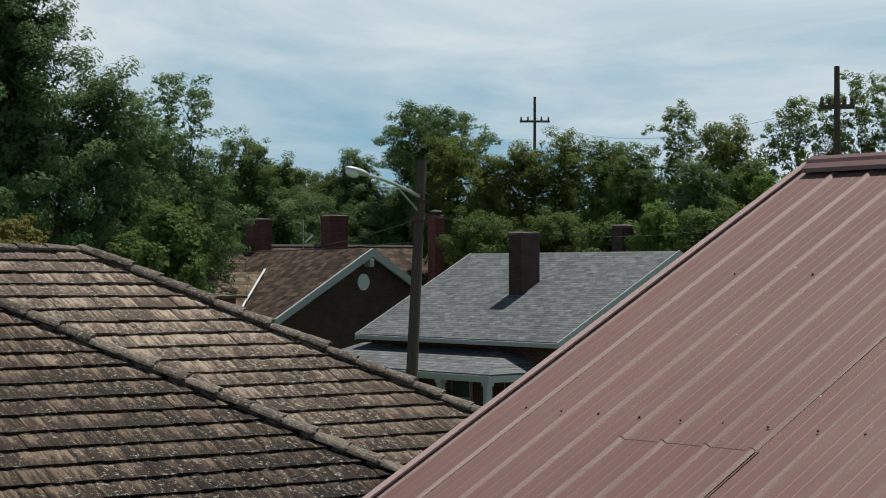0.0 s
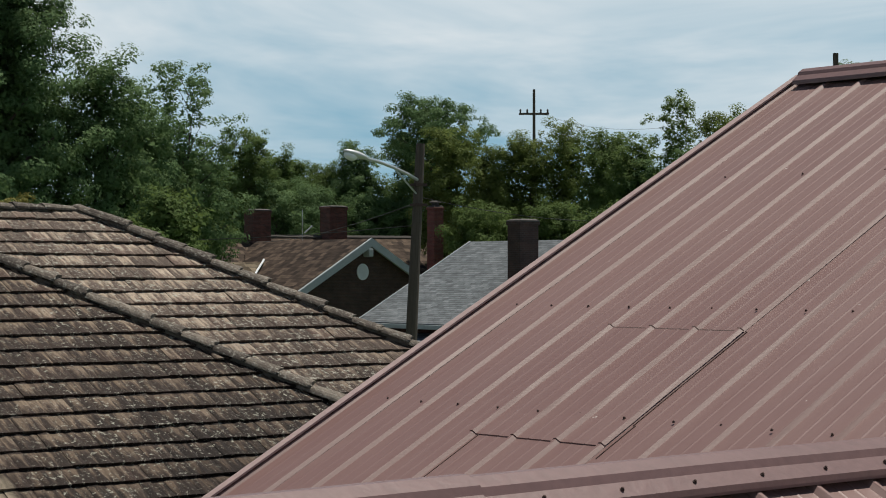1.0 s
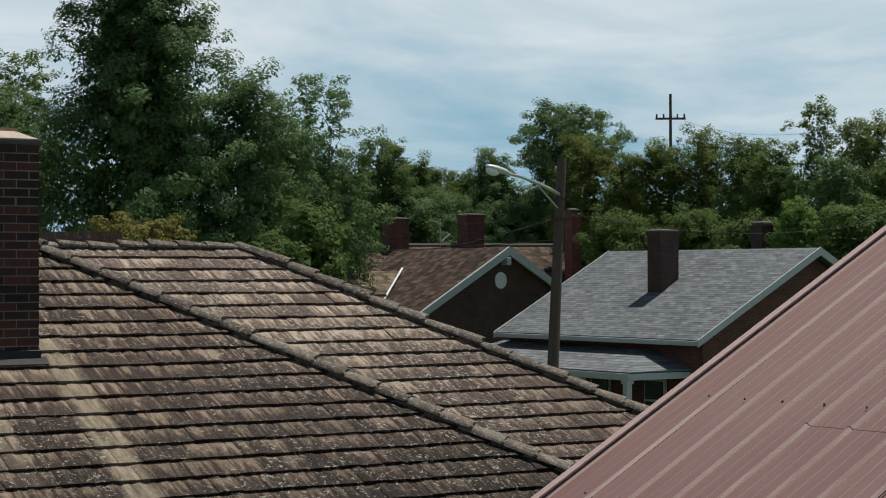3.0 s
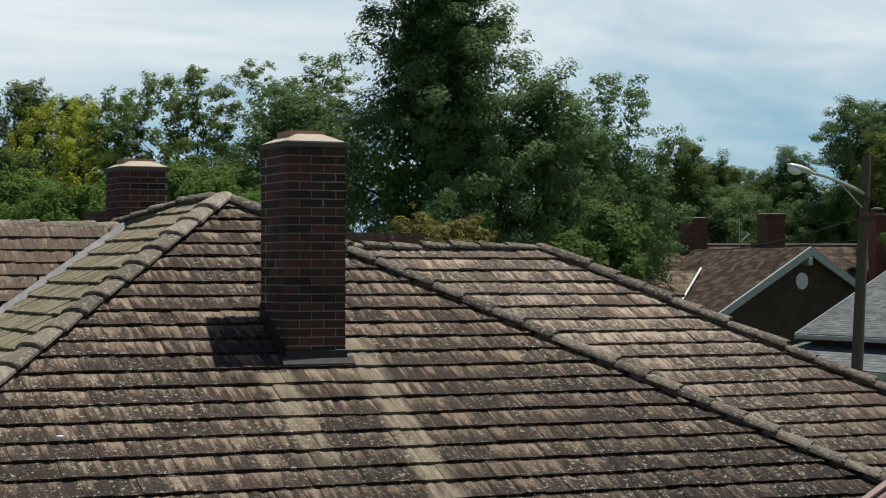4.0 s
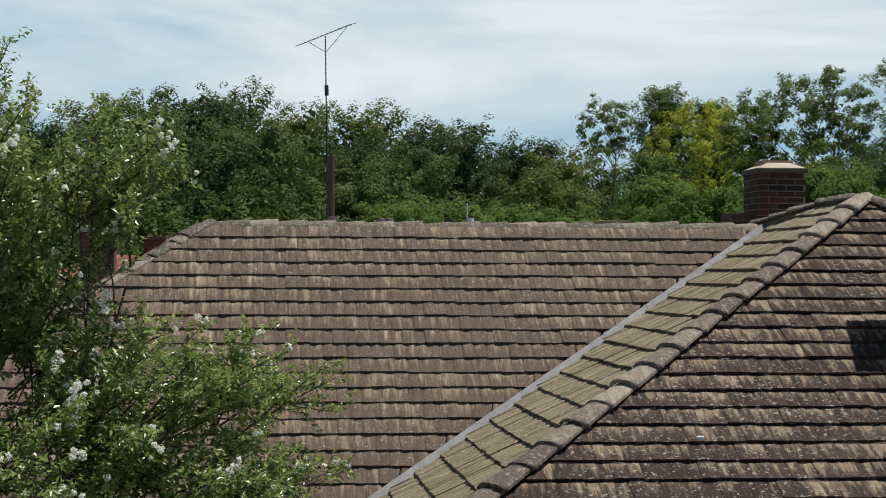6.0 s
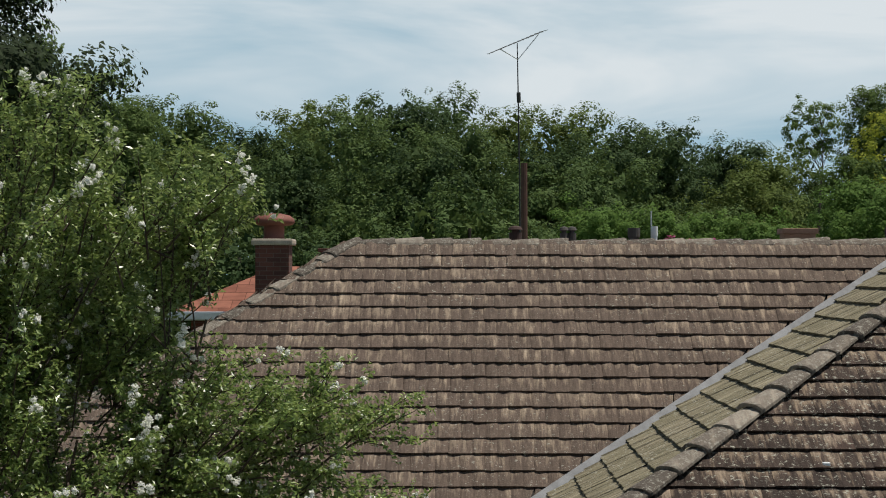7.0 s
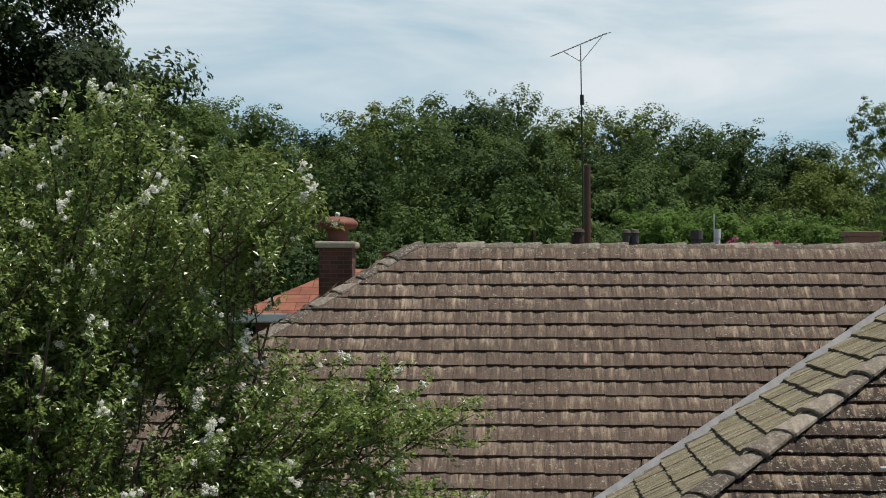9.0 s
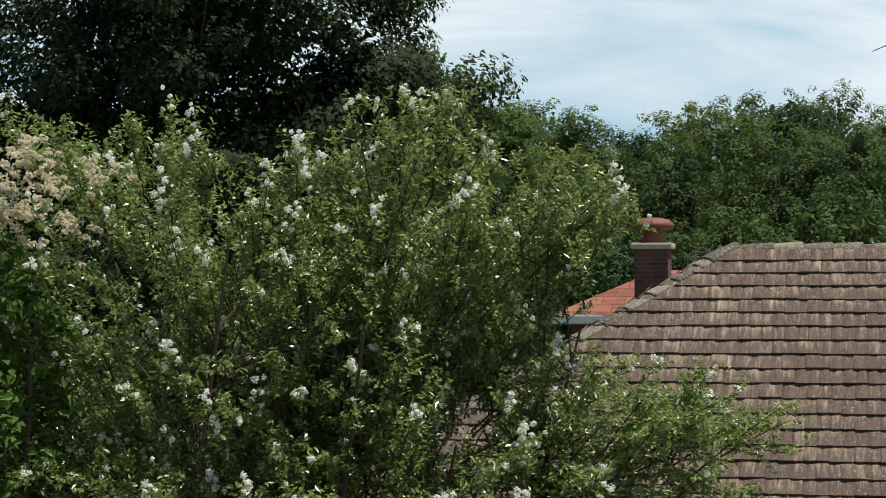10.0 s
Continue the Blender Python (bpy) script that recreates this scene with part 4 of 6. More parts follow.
SCREW = screw_mesh()
tilt_m = math.degrees(math.atan(M_S))
for row, x in enumerate((5.36, 4.45, 3.86, 3.2, 2.6)):
    for k in range(22):
        if row == 0 and k % 2:
            continue
        y = SEAM + 4 * RIB - k * RIB + 0.046 - 0.01 * ((k * 7) % 3)
        PIECES.append((SCREW, pose(x + 0.01 * math.sin(k * 2.3), y, M_Z - (M_X - x) * M_S + 0.004, 0, -tilt_m, 0), metal_house))

# nearer wing: its ridge runs across and meets the main slope
W_Y, W_Z = 2.75, 5.040
for k in range(11):
    x0 = 4.06 - k * 3 * RIB
    section = [(-a, h) for a, h in rib_section(-x0, 3)][::-1]
    bm = sheet(section, (0, W_Y - 0.02, W_Z - 0.01), (0, -2.3, -2.3 * M_S), (1, 0, 0), 0.004 * (k % 2), 5, 0.0014, k + 40)
    part("roof_panel", bm, METAL, metal_house)
bm = bmesh.new()
slab_on(bm, [(-2.2, W_Y, W_Z), (4.0, W_Y, W_Z), (0.4, W_Y + 3.6, W_Z - 3.6 * M_S), (-2.2, W_Y + 3.6, W_Z - 3.6 * M_S)], 0.03)
part("roof_back", bm, METAL, metal_house)
for a, b in ((4.05, 2.03), (2.06, -0.2), (-0.17, -2.3)):
    bent_strip("ridge_cap", (b, W_Y, W_Z + 0.014), (a, W_Y, W_Z + (0.014 if a > 4 else 0.017)), RIDGE_CAP, METAL_CAP)
for k in range(30):
    PIECES.append((SCREW, pose(4.0 - k * 0.2 - 0.01, W_Y - 0.07, W_Z + 0.004, tilt_m, 0, 0), metal_house))
bm = bmesh.new()
box(bm, 0.9, 11.0, 4.9, 5.15, -0.2, 3.6)
part("wall", bm, METAL_CAP, metal_house)
bm = bmesh.new()
box(bm, 0.9, 1.1, -3.4, 5.0, -0.2, 3.4)
part("wall", bm, METAL_CAP, metal_house)
bm = bmesh.new()
box(bm, 10.8, 11.0, -3.4, 5.0, -0.2, 3.4)
part("wall", bm, METAL_CAP, metal_house)
bm = bmesh.new()
box(bm, -2.0, -1.8, 0.6, 4.8, -0.2, 3.6)
part("wall", bm, METAL_CAP, metal_house)
bm = bmesh.new()
slab_on(bm, [(M_X, RAKE_Y, M_Z - 0.02), (M_X, -3.5, M_Z - 0.02), (M_X + 5.2, -3.5, M_Z - 2.80), (M_X + 5.2, RAKE_Y, M_Z - 2.80)], 0.04)
part("roof_back", bm, METAL_CAP, metal_house)


# ------------------------------------------------------------ far houses
def simple_stack(parent, x, y, w, d, z0, z1, material, cap=True, name="chimney", label=""):
    bm = bmesh.new()
    box(bm, x - w / 2, x + w / 2, y - d / 2, y + d / 2, z0, z1, 0.01)
    core = part(name, bm, material, parent, label)
    if cap:
        bm = bmesh.new()
        box(bm, x - w / 2 - 0.04, x + w / 2 + 0.04, y - d / 2 - 0.04, y + d / 2 + 0.04, z1 - 0.14, z1 - 0.02, 0.015)
        part("corbel", bm, material, core)
        bm = bmesh.new()
        lathe(bm, (x, y, z1 - 0.02), ((w * 0.70, 0.0), (w * 0.70, 0.05), (w * 0.52, 0.10), (w * 0.30, 0.11)), 4)
        bmesh.ops.rotate(bm, verts=bm.verts, cent=(x, y, z1), matrix=Matrix.Rotation(radians(45), 3, "Z"))
        part("mortar_crown", bm, CEMENT_DARK, core)
    return core


# brick house with a gable wing, its roof in old brown tiles
brick_house = empty("house", (56, 82, 0), label="brick house with a brown tile roof and white barge boards", category="house")
bm = bmesh.new()
slab_on(bm, [(51.8, 88, 7.2), (66.6, 88, 7.27), (71.5, 81.1, 3.4), (43.0, 81.1, 3.4)], 0.15)
slab_on(bm, [(66.6, 88, 7.27), (51.8, 88, 7.2), (43.0, 95.0, 3.4), (71.5, 95.0, 3.4)], 0.15)
slab_on(bm, [(66.6, 88, 7.27), (71.5, 95.0, 3.4), (71.5, 81.1, 3.4)], 0.15)
slab_on(bm, [(51.8, 88, 7.2), (43.0, 81.1, 3.4), (43.0, 95.0, 3.4)], 0.15)
main_roof = part("roof", bm, FAR_TILE, brick_house, "long slope of brown tiles with pale bands")
bm = bmesh.new()
tube(bm, [(51.8, 88, 7.22), (66.6, 88, 7.29)], [0.13, 0.13], 6)
tube(bm, [(51.8, 88, 7.22), (43.0, 81.1, 3.42)], [0.12, 0.12], 6)
part("ridge_cover", bm, CEMENT_DARK, main_roof)
bm = bmesh.new()
GS, GX, GZ = 0.606, 54.03, 6.98
slab_on(bm, [(GX, 76.6, GZ), (GX, 87.6, GZ), (GX - 6.5, 87.6, GZ - GS * 6.5), (GX - 6.5, 76.6, GZ - GS * 6.5)], 0.12)
slab_on(bm, [(GX, 87.6, GZ), (GX, 76.6, GZ), (GX + 6.5, 76.6, GZ - GS * 6.5), (GX + 6.5, 87.6, GZ - GS * 6.5)], 0.12)
part("roof", bm, FAR_TILE_SIDE, brick_house)
bm = bmesh.new()
solid(bm, [(47.9, 77.0, 0), (60.6, 77.0, 0), (60.2, 77.0, 3.2), (GX, 77.0, 6.9), (47.9, 77.0, 3.2), (47.9, 77.3, 0), (60.6, 77.3, 0), (60.2, 77.3, 3.2), (GX, 77.3, 6.9), (47.9, 77.3, 3.2)],
      [(0, 1, 2, 3, 4), (9, 8, 7, 6, 5), (0, 4, 9, 5), (1, 6, 7, 2), (0, 5, 6, 1), (2, 7, 8, 3), (3, 8, 9, 4)])
part("wall", bm, FAR_BRICK_DARK, brick_house, "dark brick gable wall")
bm = bmesh.new()
box(bm, 44.0, 44.3, 82.0, 94.0, -0.2, 3.6)
part("wall", bm, FAR_BRICK_DARK, brick_house, "dark brick gable wall")
bm = bmesh.new()
box(bm, 44.3, 70.3, 82.0, 82.3, -0.2, 3.6)
part("wall", bm, FAR_BRICK_DARK, brick_house, "dark brick gable wall")
bm = bmesh.new()
box(bm, 70.3, 70.6, 82.3, 94.0, -0.2, 3.6)
part("wall", bm, FAR_BRICK_DARK, brick_house, "dark brick gable wall")
for sx in (-1, 1):
    bm = bmesh.new()
    ax, az = GX, GZ + 0.03
    ex, ez = ax + sx * 6.7, az - GS * 6.7
    q = []
    for yy in (76.45, 76.6):
        q += [(ax, yy, az), (ex, yy, ez), (ex, yy, ez - 0.36), (ax, yy, az - 0.42)]
    solid(bm, q, [(0, 1, 2, 3), (7, 6, 5, 4), (0, 4, 5, 1), (1, 5, 6, 2), (2, 6, 7, 3), (3, 7, 4, 0)])
    part("barge_board", bm, WHITE, brick_house, "pale blue-white barge board")
bm = bmesh.new()
box(bm, 53.84, 54.1, 76.42, 76.95, 6.10, 6.50, 0.05)
part("gable_bracket", bm, WHITE, brick_house)
bm = bmesh.new()
lathe(bm, (0, 0, 0), ((0.36, 0.0), (0.36, 0.05), (0.29, 0.05), (0.29, 0.02)), 28)
bmesh.ops.transform(bm, matrix=pose(53.82, 76.97, 5.36, 90, 0, 0) @ Matrix.Diagonal((0.95, 1.12, 1, 1)), verts=bm.verts)
vent = part("round_vent", bm, VENT_WHITE, brick_house, "white round gable vent")
bm = bmesh.new()
for k in range(9):
    h = -0.28 + k * 0.07
    half = math.sqrt(max(0.285 ** 2 - h * h, 0.002)) * 0.94
    box(bm, 53.82 - half, 53.82 + half, 76.9, 76.94, 5.36 + h * 1.1 - 0.012, 5.36 + h * 1.1 + 0.02)
part("vent_slats", bm, VENT_WHITE, vent)
# lower wing with a pale valley strip
bm = bmesh.new()
slab_on(bm, [(46.6, 83.2, 5.80), (52.1, 83.2, 5.85), (47.7, 79.2, 3.2), (42.6, 79.2, 3.2)], 0.1)
slab_on(bm, [(46.6, 83.2, 5.80), (42.6, 79.2, 3.2), (42.6, 87.0, 3.2)], 0.1)
slab_on(bm, [(52.1, 83.2, 5.85), (46.6, 83.2, 5.80), (46.6, 86.0, 4.2), (52.1, 86.0, 4.2)], 0.1)
part("roof", bm, FAR_TILE_PALE, brick_house, "lower wing of paler tiles")
bm = bmesh.new()
box(bm, 43.2, 48.0, 79.6, 79.9, -0.2, 3.3)
part("wall", bm, FAR_BRICK_DARK, brick_house, "dark brick gable wall")
bm = bmesh.new()
tube(bm, [(52.0, 83.1, 5.98), (49.3, 80.65, 4.30), (48.2, 79.6, 3.6)], [0.055, 0.055, 0.055], 6)
part("valley_strip", bm, VENT_WHITE, brick_house, "white valley flashing")
simple_stack(brick_house, 54.4, 87.6, 1.1, 0.95, 6.2, 8.62, FAR_BRICK_BROWN, label="red brick stack")
simple_stack(brick_house, 59.3, 87.6, 1.15, 0.95, 6.2, 8.90, FAR_BRICK_BROWN, label="red brick stack")
tall = simple_stack(brick_house, 61.70, 81.5, 0.62, 0.62, 3.0, 8.80, FAR_BRICK, label="tall thin red brick stack")
bm = bmesh.new()
lathe(bm, (61.70, 81.5, 8.9), ((0.2, 0), (0.2, 0.12), (0.34, 0.14), (0.30, 0.2), (0.05, 0.26)), 12)
part("cowl", bm, CEMENT_DARK, tall)
bm = bmesh.new()          # antenna stub and reflector on the ridge
tube(bm, [(57.2, 87.5, 7.0), (57.2, 87.5, 8.7)], [0.03, 0.03], 6)
tube(bm, [(57.25, 87.4, 7.45), (57.7, 87.3, 7.85)], [0.05, 0.05], 6)
part("roof_mast", bm, STEEL, brick_house)

# grey shingled house with a porch
grey_house = empty("house", (47, 54, 0), label="brick house with a grey asphalt-shingle gable roof and white fascia", category="house")
gx, gz, gs = 47.0, 6.58, 0.557
y0, y1 = 48.1, 59.75
bm = bmesh.new()
ex = 5.5
slab_on(bm, [(gx, y0, gz), (gx, y1, gz), (gx - ex, y1, gz - gs * ex), (gx - ex, y0, gz - gs * ex)], 0.08)
slab_on(bm, [(gx, y1, gz), (gx, y0, gz), (gx + ex, y0, gz - gs * ex), (gx + ex, y1, gz - gs * ex)], 0.08)
part("roof", bm, SHINGLE, grey_house, "plain slope of blue-grey asphalt shingles")
for sx in (-1, 1):
    for yy in (y0 - 0.06, y1):
        bm = bmesh.new()
        q = []
        for a in (yy, yy + 0.06):
            q += [(gx, a, gz + 0.02), (gx + sx * (ex + 0.05), a, gz - gs * ex), (gx + sx * (ex + 0.05), a, gz - gs * ex - 0.24), (gx, a, gz - 0.26)]
        solid(bm, q, [(0, 1, 2, 3), (7, 6, 5, 4), (0, 4, 5, 1), (1, 5, 6, 2), (2, 6, 7, 3), (3, 7, 4, 0)])
        part("barge_board", bm, WHITE, grey_house, "white painted rake board")
    bm = bmesh.new()
    xe = gx + sx * (ex + 0.02)
    box(bm, xe - 0.06, xe + 0.06, y0, y1, gz - gs * ex - 0.20, gz - gs * ex - 0.04, 0.02)
    part("fascia_gutter", bm, WHITE, grey_house, "white eave gutter")
bm = bmesh.new()
wx0, wx1, wy0, wy1, we = 42.1, 51.9, 48.55, 59.3, 3.55
solid(bm, [(wx0, wy0, -0.2), (wx1, wy0, -0.2), (wx1, wy0, we), (gx, wy0, gz - 0.25), (wx0, wy0, we), (wx0, wy0 + 0.3, -0.2), (wx1, wy0 + 0.3, -0.2), (wx1, wy0 + 0.3, we), (gx, wy0 + 0.3, gz - 0.25), (wx0, wy0 + 0.3, we)],
      [(0, 1, 2, 3, 4), (9, 8, 7, 6, 5), (0, 4, 9, 5), (1, 6, 7, 2), (0, 5, 6, 1), (2, 7, 8, 3), (3, 8, 9, 4)])
part("wall", bm, FAR_BRICK_BROWN, grey_house, "red-brown brick walls")
bm = bmesh.new()
box(bm, wx0, wx0 + 0.3, wy0 + 0.3, wy1, -0.2, we)
part("wall", bm, FAR_BRICK_BROWN, grey_house, "red-brown brick walls")
bm = bmesh.new()
box(bm, wx1 - 0.3, wx1, wy0 + 0.3, wy1, -0.2, we)
part("wall", bm, FAR_BRICK_BROWN, grey_house, "red-brown brick walls")
bm = bmesh.new()
box(bm, wx0, wx1, wy1, wy1 + 0.3, -0.2, we)
part("wall", bm, FAR_BRICK_BROWN, grey_house, "red-brown brick walls")
simple_stack(grey_house, 44.62, 53.62, 0.86, 0.72, 4.2, 7.22, FAR_BRICK_DARK, label="dark brick stack through the front slope")
simple_stack(grey_house, 51.0, 55.3, 0.62, 0.6, 3.8, 7.62, FAR_BRICK_DARK, label="brick stack behind the ridge")
# porch
bm = bmesh.new()
slab_on(bm, [(42.2, 51.4, 3.17), (42.2, 60.2, 3.17), (39.5, 60.8, 2.47), (39.5, 49.2, 2.47)], 0.06)
slab_on(bm, [(42.2, 51.4, 3.17), (39.5, 49.2, 2.47), (42.2, 49.2, 2.52)], 0.06)
porch_roof = part("porch_roof", bm, SHINGLE, grey_house, "grey shingled porch roof")
bm = bmesh.new()
box(bm, 39.45, 39.6, 49.2, 60.8, 2.2, 2.42, 0.01)
box(bm, 39.6, 42.1, 49.2, 49.35, 2.2, 2.42, 0.01)
part("porch_beam", bm, WHITE, grey_house, "white porch beam")
for yy in (49.35, 51.9, 54.5, 57.1, 59.7):
    bm = bmesh.new()
    box(bm, 39.5, 39.72, yy, yy + 0.22, -0.1, 2.2, 0.015)
    box(bm, 39.46, 39.76, yy - 0.04, yy + 0.26, 2.08, 2.2, 0.01)
    part("porch_post", bm, WHITE, grey_house, "white square post")
for yy in (50.4, 53.4, 56.6):
    bm = bmesh.new()
    box(bm, 41.98, 42.08, yy, yy + 1.1, 0.6, 2.1)
    frame_ob = part("window", bm, WHITE, grey_house, "white sash window")
    for k in range(2):
        bm = bmesh.new()
        box(bm, 41.95, 41.978, yy + 0.08, yy + 1.02, 0.7 + k * 0.7, 1.32 + k * 0.7)
        part("pane", bm, GLASS, frame_ob)

# low roof behind the grey-brown ridge, tile house beside the shrubs
shed = empty("house", (20, 42, 0), label="low house with a brown tile roof half hidden behind the ridge", category="house")
bm = bmesh.new()
slab_on(bm, [(37.9, 69.1, 6.6), (38.7, 68.6, 6.6), (39.9, 65.0, 4.9), (36.0, 65.0, 4.9)], 0.1)
slab_on(bm, [(38.7, 68.6, 6.6), (37.9, 69.1, 6.6), (36.0, 72.7, 4.9), (40.4, 72.7, 4.9)], 0.1)
slab_on(bm, [(38.7, 68.6, 6.6), (40.4, 72.7, 4.9), (39.9, 65.0, 4.9)], 0.1)
slab_on(bm, [(37.9, 69.1, 6.6), (36.0, 65.0, 4.9), (36.0, 72.7, 4.9)], 0.1)
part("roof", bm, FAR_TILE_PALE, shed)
bm = bmesh.new()
box(bm, 36.4, 39.6, 65.4, 72.3, -0.2, 4.9)
part("wall", bm, FAR_BRICK, shed)


# ------------------------------------------------------------ poles, lamp and wires
lamp = empty("street_lamp", (29.6, 39.85, 0), label="weathered wooden pole with a cobra-head street lamp on a curved arm", category="street lamp")
bm = bmesh.new()
tube(bm, [(29.25, 39.85, -0.2), (29.5, 39.85, 4.5), (29.75, 39.85, 8.72)], [0.17, 0.145, 0.115], 12)
part("pole", bm, WOOD_POLE, lamp, "leaning grey wooden pole")
bm = bmesh.new()
tube(bm, [(29.62, 39.8, 7.78), (29.35, 39.8, 7.90), (28.9, 39.8, 8.06), (28.4, 39.8, 8.20), (28.02, 39.8, 8.27)], [0.045, 0.045, 0.042, 0.04, 0.04], 8)
tube(bm, [(29.6, 39.8, 7.40), (28.9, 39.8, 8.03)], [0.022, 0.022], 6)
part("arm", bm, STEEL, lamp, "galvanised curved arm with brace")
bm = bmesh.new()
bmesh.ops.create_uvsphere(bm, u_segments=20, v_segments=12, radius=1.0)
bmesh.ops.transform(bm, matrix=pose(27.68, 39.8, 8.37, 0, 14, 0) @ Matrix.Diagonal((0.38, 0.15, 0.085, 1)), verts=bm.verts)
head = part("lamp_head", bm, LAMP_GREY, lamp, "pale grey cobra-head housing", smooth=True)
bm = bmesh.new()
bmesh.ops.create_uvsphere(bm, u_segments=16, v_segments=10, radius=1.0)
bmesh.ops.transform(bm, matrix=pose(27.52, 39.8, 8.32, 0, 14, 0) @ Matrix.Diagonal((0.20, 0.12, 0.11, 1)), verts=bm.verts)
part("refractor", bm, VENT_WHITE, head, "milky glass bowl", smooth=True)
for z in (7.62, 7.1):
    bm = bmesh.new()
    box(bm, 29.5, 29.86, 39.7, 39.98, z, z + 0.07)
    part("bracket_band", bm, RUST, lamp)


def crossarm_pole(x, y, top, arm, turn, label, height_drop=1.9):
    ob = empty("utility_pole", (x, y, 0), label=label, category="utility pole")
    bm = bmesh.new()
    tube(bm, [(x, y, -0.2), (x, y, top * 0.5), (x, y, top)], [0.17, 0.14, 0.10], 10)
    part("pole", bm, WOOD_POLE, ob)
    bm = bmesh.new()
    box(bm, -arm, arm, -0.07, 0.07, -0.08, 0.08, 0.01)
    bmesh.ops.transform(bm, matrix=pose(x, y, top - height_drop, 0, 0, turn), verts=bm.verts)
    cross = part("crossarm", bm, WOOD_POLE, ob)
    for k in (-1, -0.5, 0.5, 1):
        bm = bmesh.new()
        p = pose(x, y, top - height_drop, 0, 0, turn) @ Vector((k * (arm - 0.1), 0, 0.08))
        lathe(bm, p, ((0.05, 0), (0.09, 0.06), (0.05, 0.12), (0.08, 0.2), (0.03, 0.3)), 8)
        part("insulator", bm, CEMENT_DARK, cross)
    return ob


crossarm_pole(95.5, 113.6, 19.4, 1.15, -36, "tall far utility pole with a crossarm")
crossarm_pole(52.8, 46.0, 13.2, 0.62, -48, "dark utility pole among the trees", 1.45)


def cable(name, a, b, sag, r, label):
    bm = bmesh.new()
    a, b = Vector(a), Vector(b)
    pts = [a.lerp(b, k / 16) - Vector((0, 0, sag * 4 * (k / 16) * (1 - k / 16))) for k in range(17)]
    tube(bm, pts, [r] * 17, 5)
    tagged(part(name, bm, WIRE), label, "cable")


cable("power_cable", (29.7, 39.9, 7.35), (52.7, 46.1, 8.6), 1.0, 0.009, "dark cable slung from the lamp pole")
cable("power_cable", (29.7, 39.9, 7.2), (75, 130, 9.0), 1.2, 0.013, "dark cable running away over the houses")
cable("power_cable", (29.55, 39.9, 6.6), (40.0, 100.0, 8.4), 0.8, 0.011, "dark cable behind the far stacks")
cable("power_cable", (95.5, 113.6, 17.8), (53, 46.2, 12.0), 1.5, 0.008, "thin line between the utility poles")

# ------------------------------------------------------------ things behind the main ridge
back_house = empty("house", (2, 32, 0), label="low back building with an orange clay-tile roof", category="house")
bm = bmesh.new()
slab_on(bm, [(-2.68, 32.03, 6.07), (8.3, 33.2, 5.85), (8.95, 30.3, 5.34), (-4.2, 30.0, 5.34)], 0.1)
slab_on(bm, [(8.3, 33.2, 5.85), (-2.68, 32.03, 6.07), (-4.2, 34.8, 5.34), (8.95, 34.8, 5.34)], 0.1)
slab_on(bm, [(-2.68, 32.03, 6.07), (-4.2, 30.0, 5.34), (-4.2, 34.8, 5.34)], 0.1)
part("roof", bm, FAR_TILE_ORANGE, back_house, "bright orange clay tiles")
bm = bmesh.new()
box(bm, -3.9, 8.5, 30.5, 34.4, -0.2, 5.36)
part("wall", bm, FAR_BRICK, back_house)
bm = bmesh.new()
box(bm, -4.25, 8.9, 29.86, 30.0, 5.21, 5.35, 0.02)
part("gutter", bm, STEEL, back_house, "grey metal eave gutter")
bm = bmesh.new()
box(bm, -2.79, -2.27, 29.60, 30.17, 3.9, 6.38, 0.008)
vent_stack = part("chimney", bm, FAR_BRICK_BROWN, back_house, "brick stack with a rusty mushroom cowl")
bm = bmesh.new()
box(bm, -2.85, -2.21, 29.54, 30.23, 6.38, 6.48, 0.03)
part("cap_slab", bm, CEMENT, vent_stack)
bm = bmesh.new()
lathe(bm, (-2.53, 29.9, 6.47), ((0.18, 0.0), (0.16, 0.05), (0.16, 0.21), (0.29, 0.23), (0.325, 0.265), (0.315, 0.32), (0.245, 0.375), (0.11, 0.405)), 24)
part("cowl", bm, RUST_RED, vent_stack, "rust-red metal mushroom cowl", smooth=True)
bm = bmesh.new()
box(bm, -1.95, -1.62, 31.8, 32.2, 5.2, 6.30, 0.01)
box(bm, -1.99, -1.58, 31.76, 32.24, 6.30, 6.36, 0.01)
part("chimney", bm, FAR_BRICK_BROWN, back_house, "small dark brick stack")
rear_house = empty("house", (4, 40, 0), label="low rear building, only its roof vents showing over the ridge", category="house")
bm = bmesh.new()
slab_on(bm, [(-1.0, 40.0, 6.55), (10.5, 40.0, 6.55), (10.5, 36.2, 5.0), (-1.0, 36.2, 5.0)], 0.1)
slab_on(bm, [(10.5, 40.0, 6.55), (-1.0, 40.0, 6.55), (-1.0, 43.8, 5.0), (10.5, 43.8, 5.0)], 0.1)
part("roof", bm, FAR_TILE, rear_house)
bm = bmesh.new()
box(bm, -0.6, 10.1, 38.3, 43.4, -0.2, 5.1)
part("wall", bm, FAR_BRICK, rear_house)


def pot(x, y, r, z0, z1, material, label, lid=False):
    bm = bmesh.new()
    prof = [(r * 0.85, 0), (r * 0.85, (z1 - z0) * 0.7), (r, (z1 - z0) * 0.74), (r, z1 - z0)]
    if lid:
        prof += [(r * 0.6, z1 - z0), (r * 0.6, z1 - z0 + 0.05), (r * 1.15, z1 - z0 + 0.06), (r * 0.9, z1 - z0 + 0.12), (r * 0.2, z1 - z0 + 0.14)]
    lathe(bm, (x, y, z0), prof, 14)
    part("roof_vent", bm, material, rear_house, label)


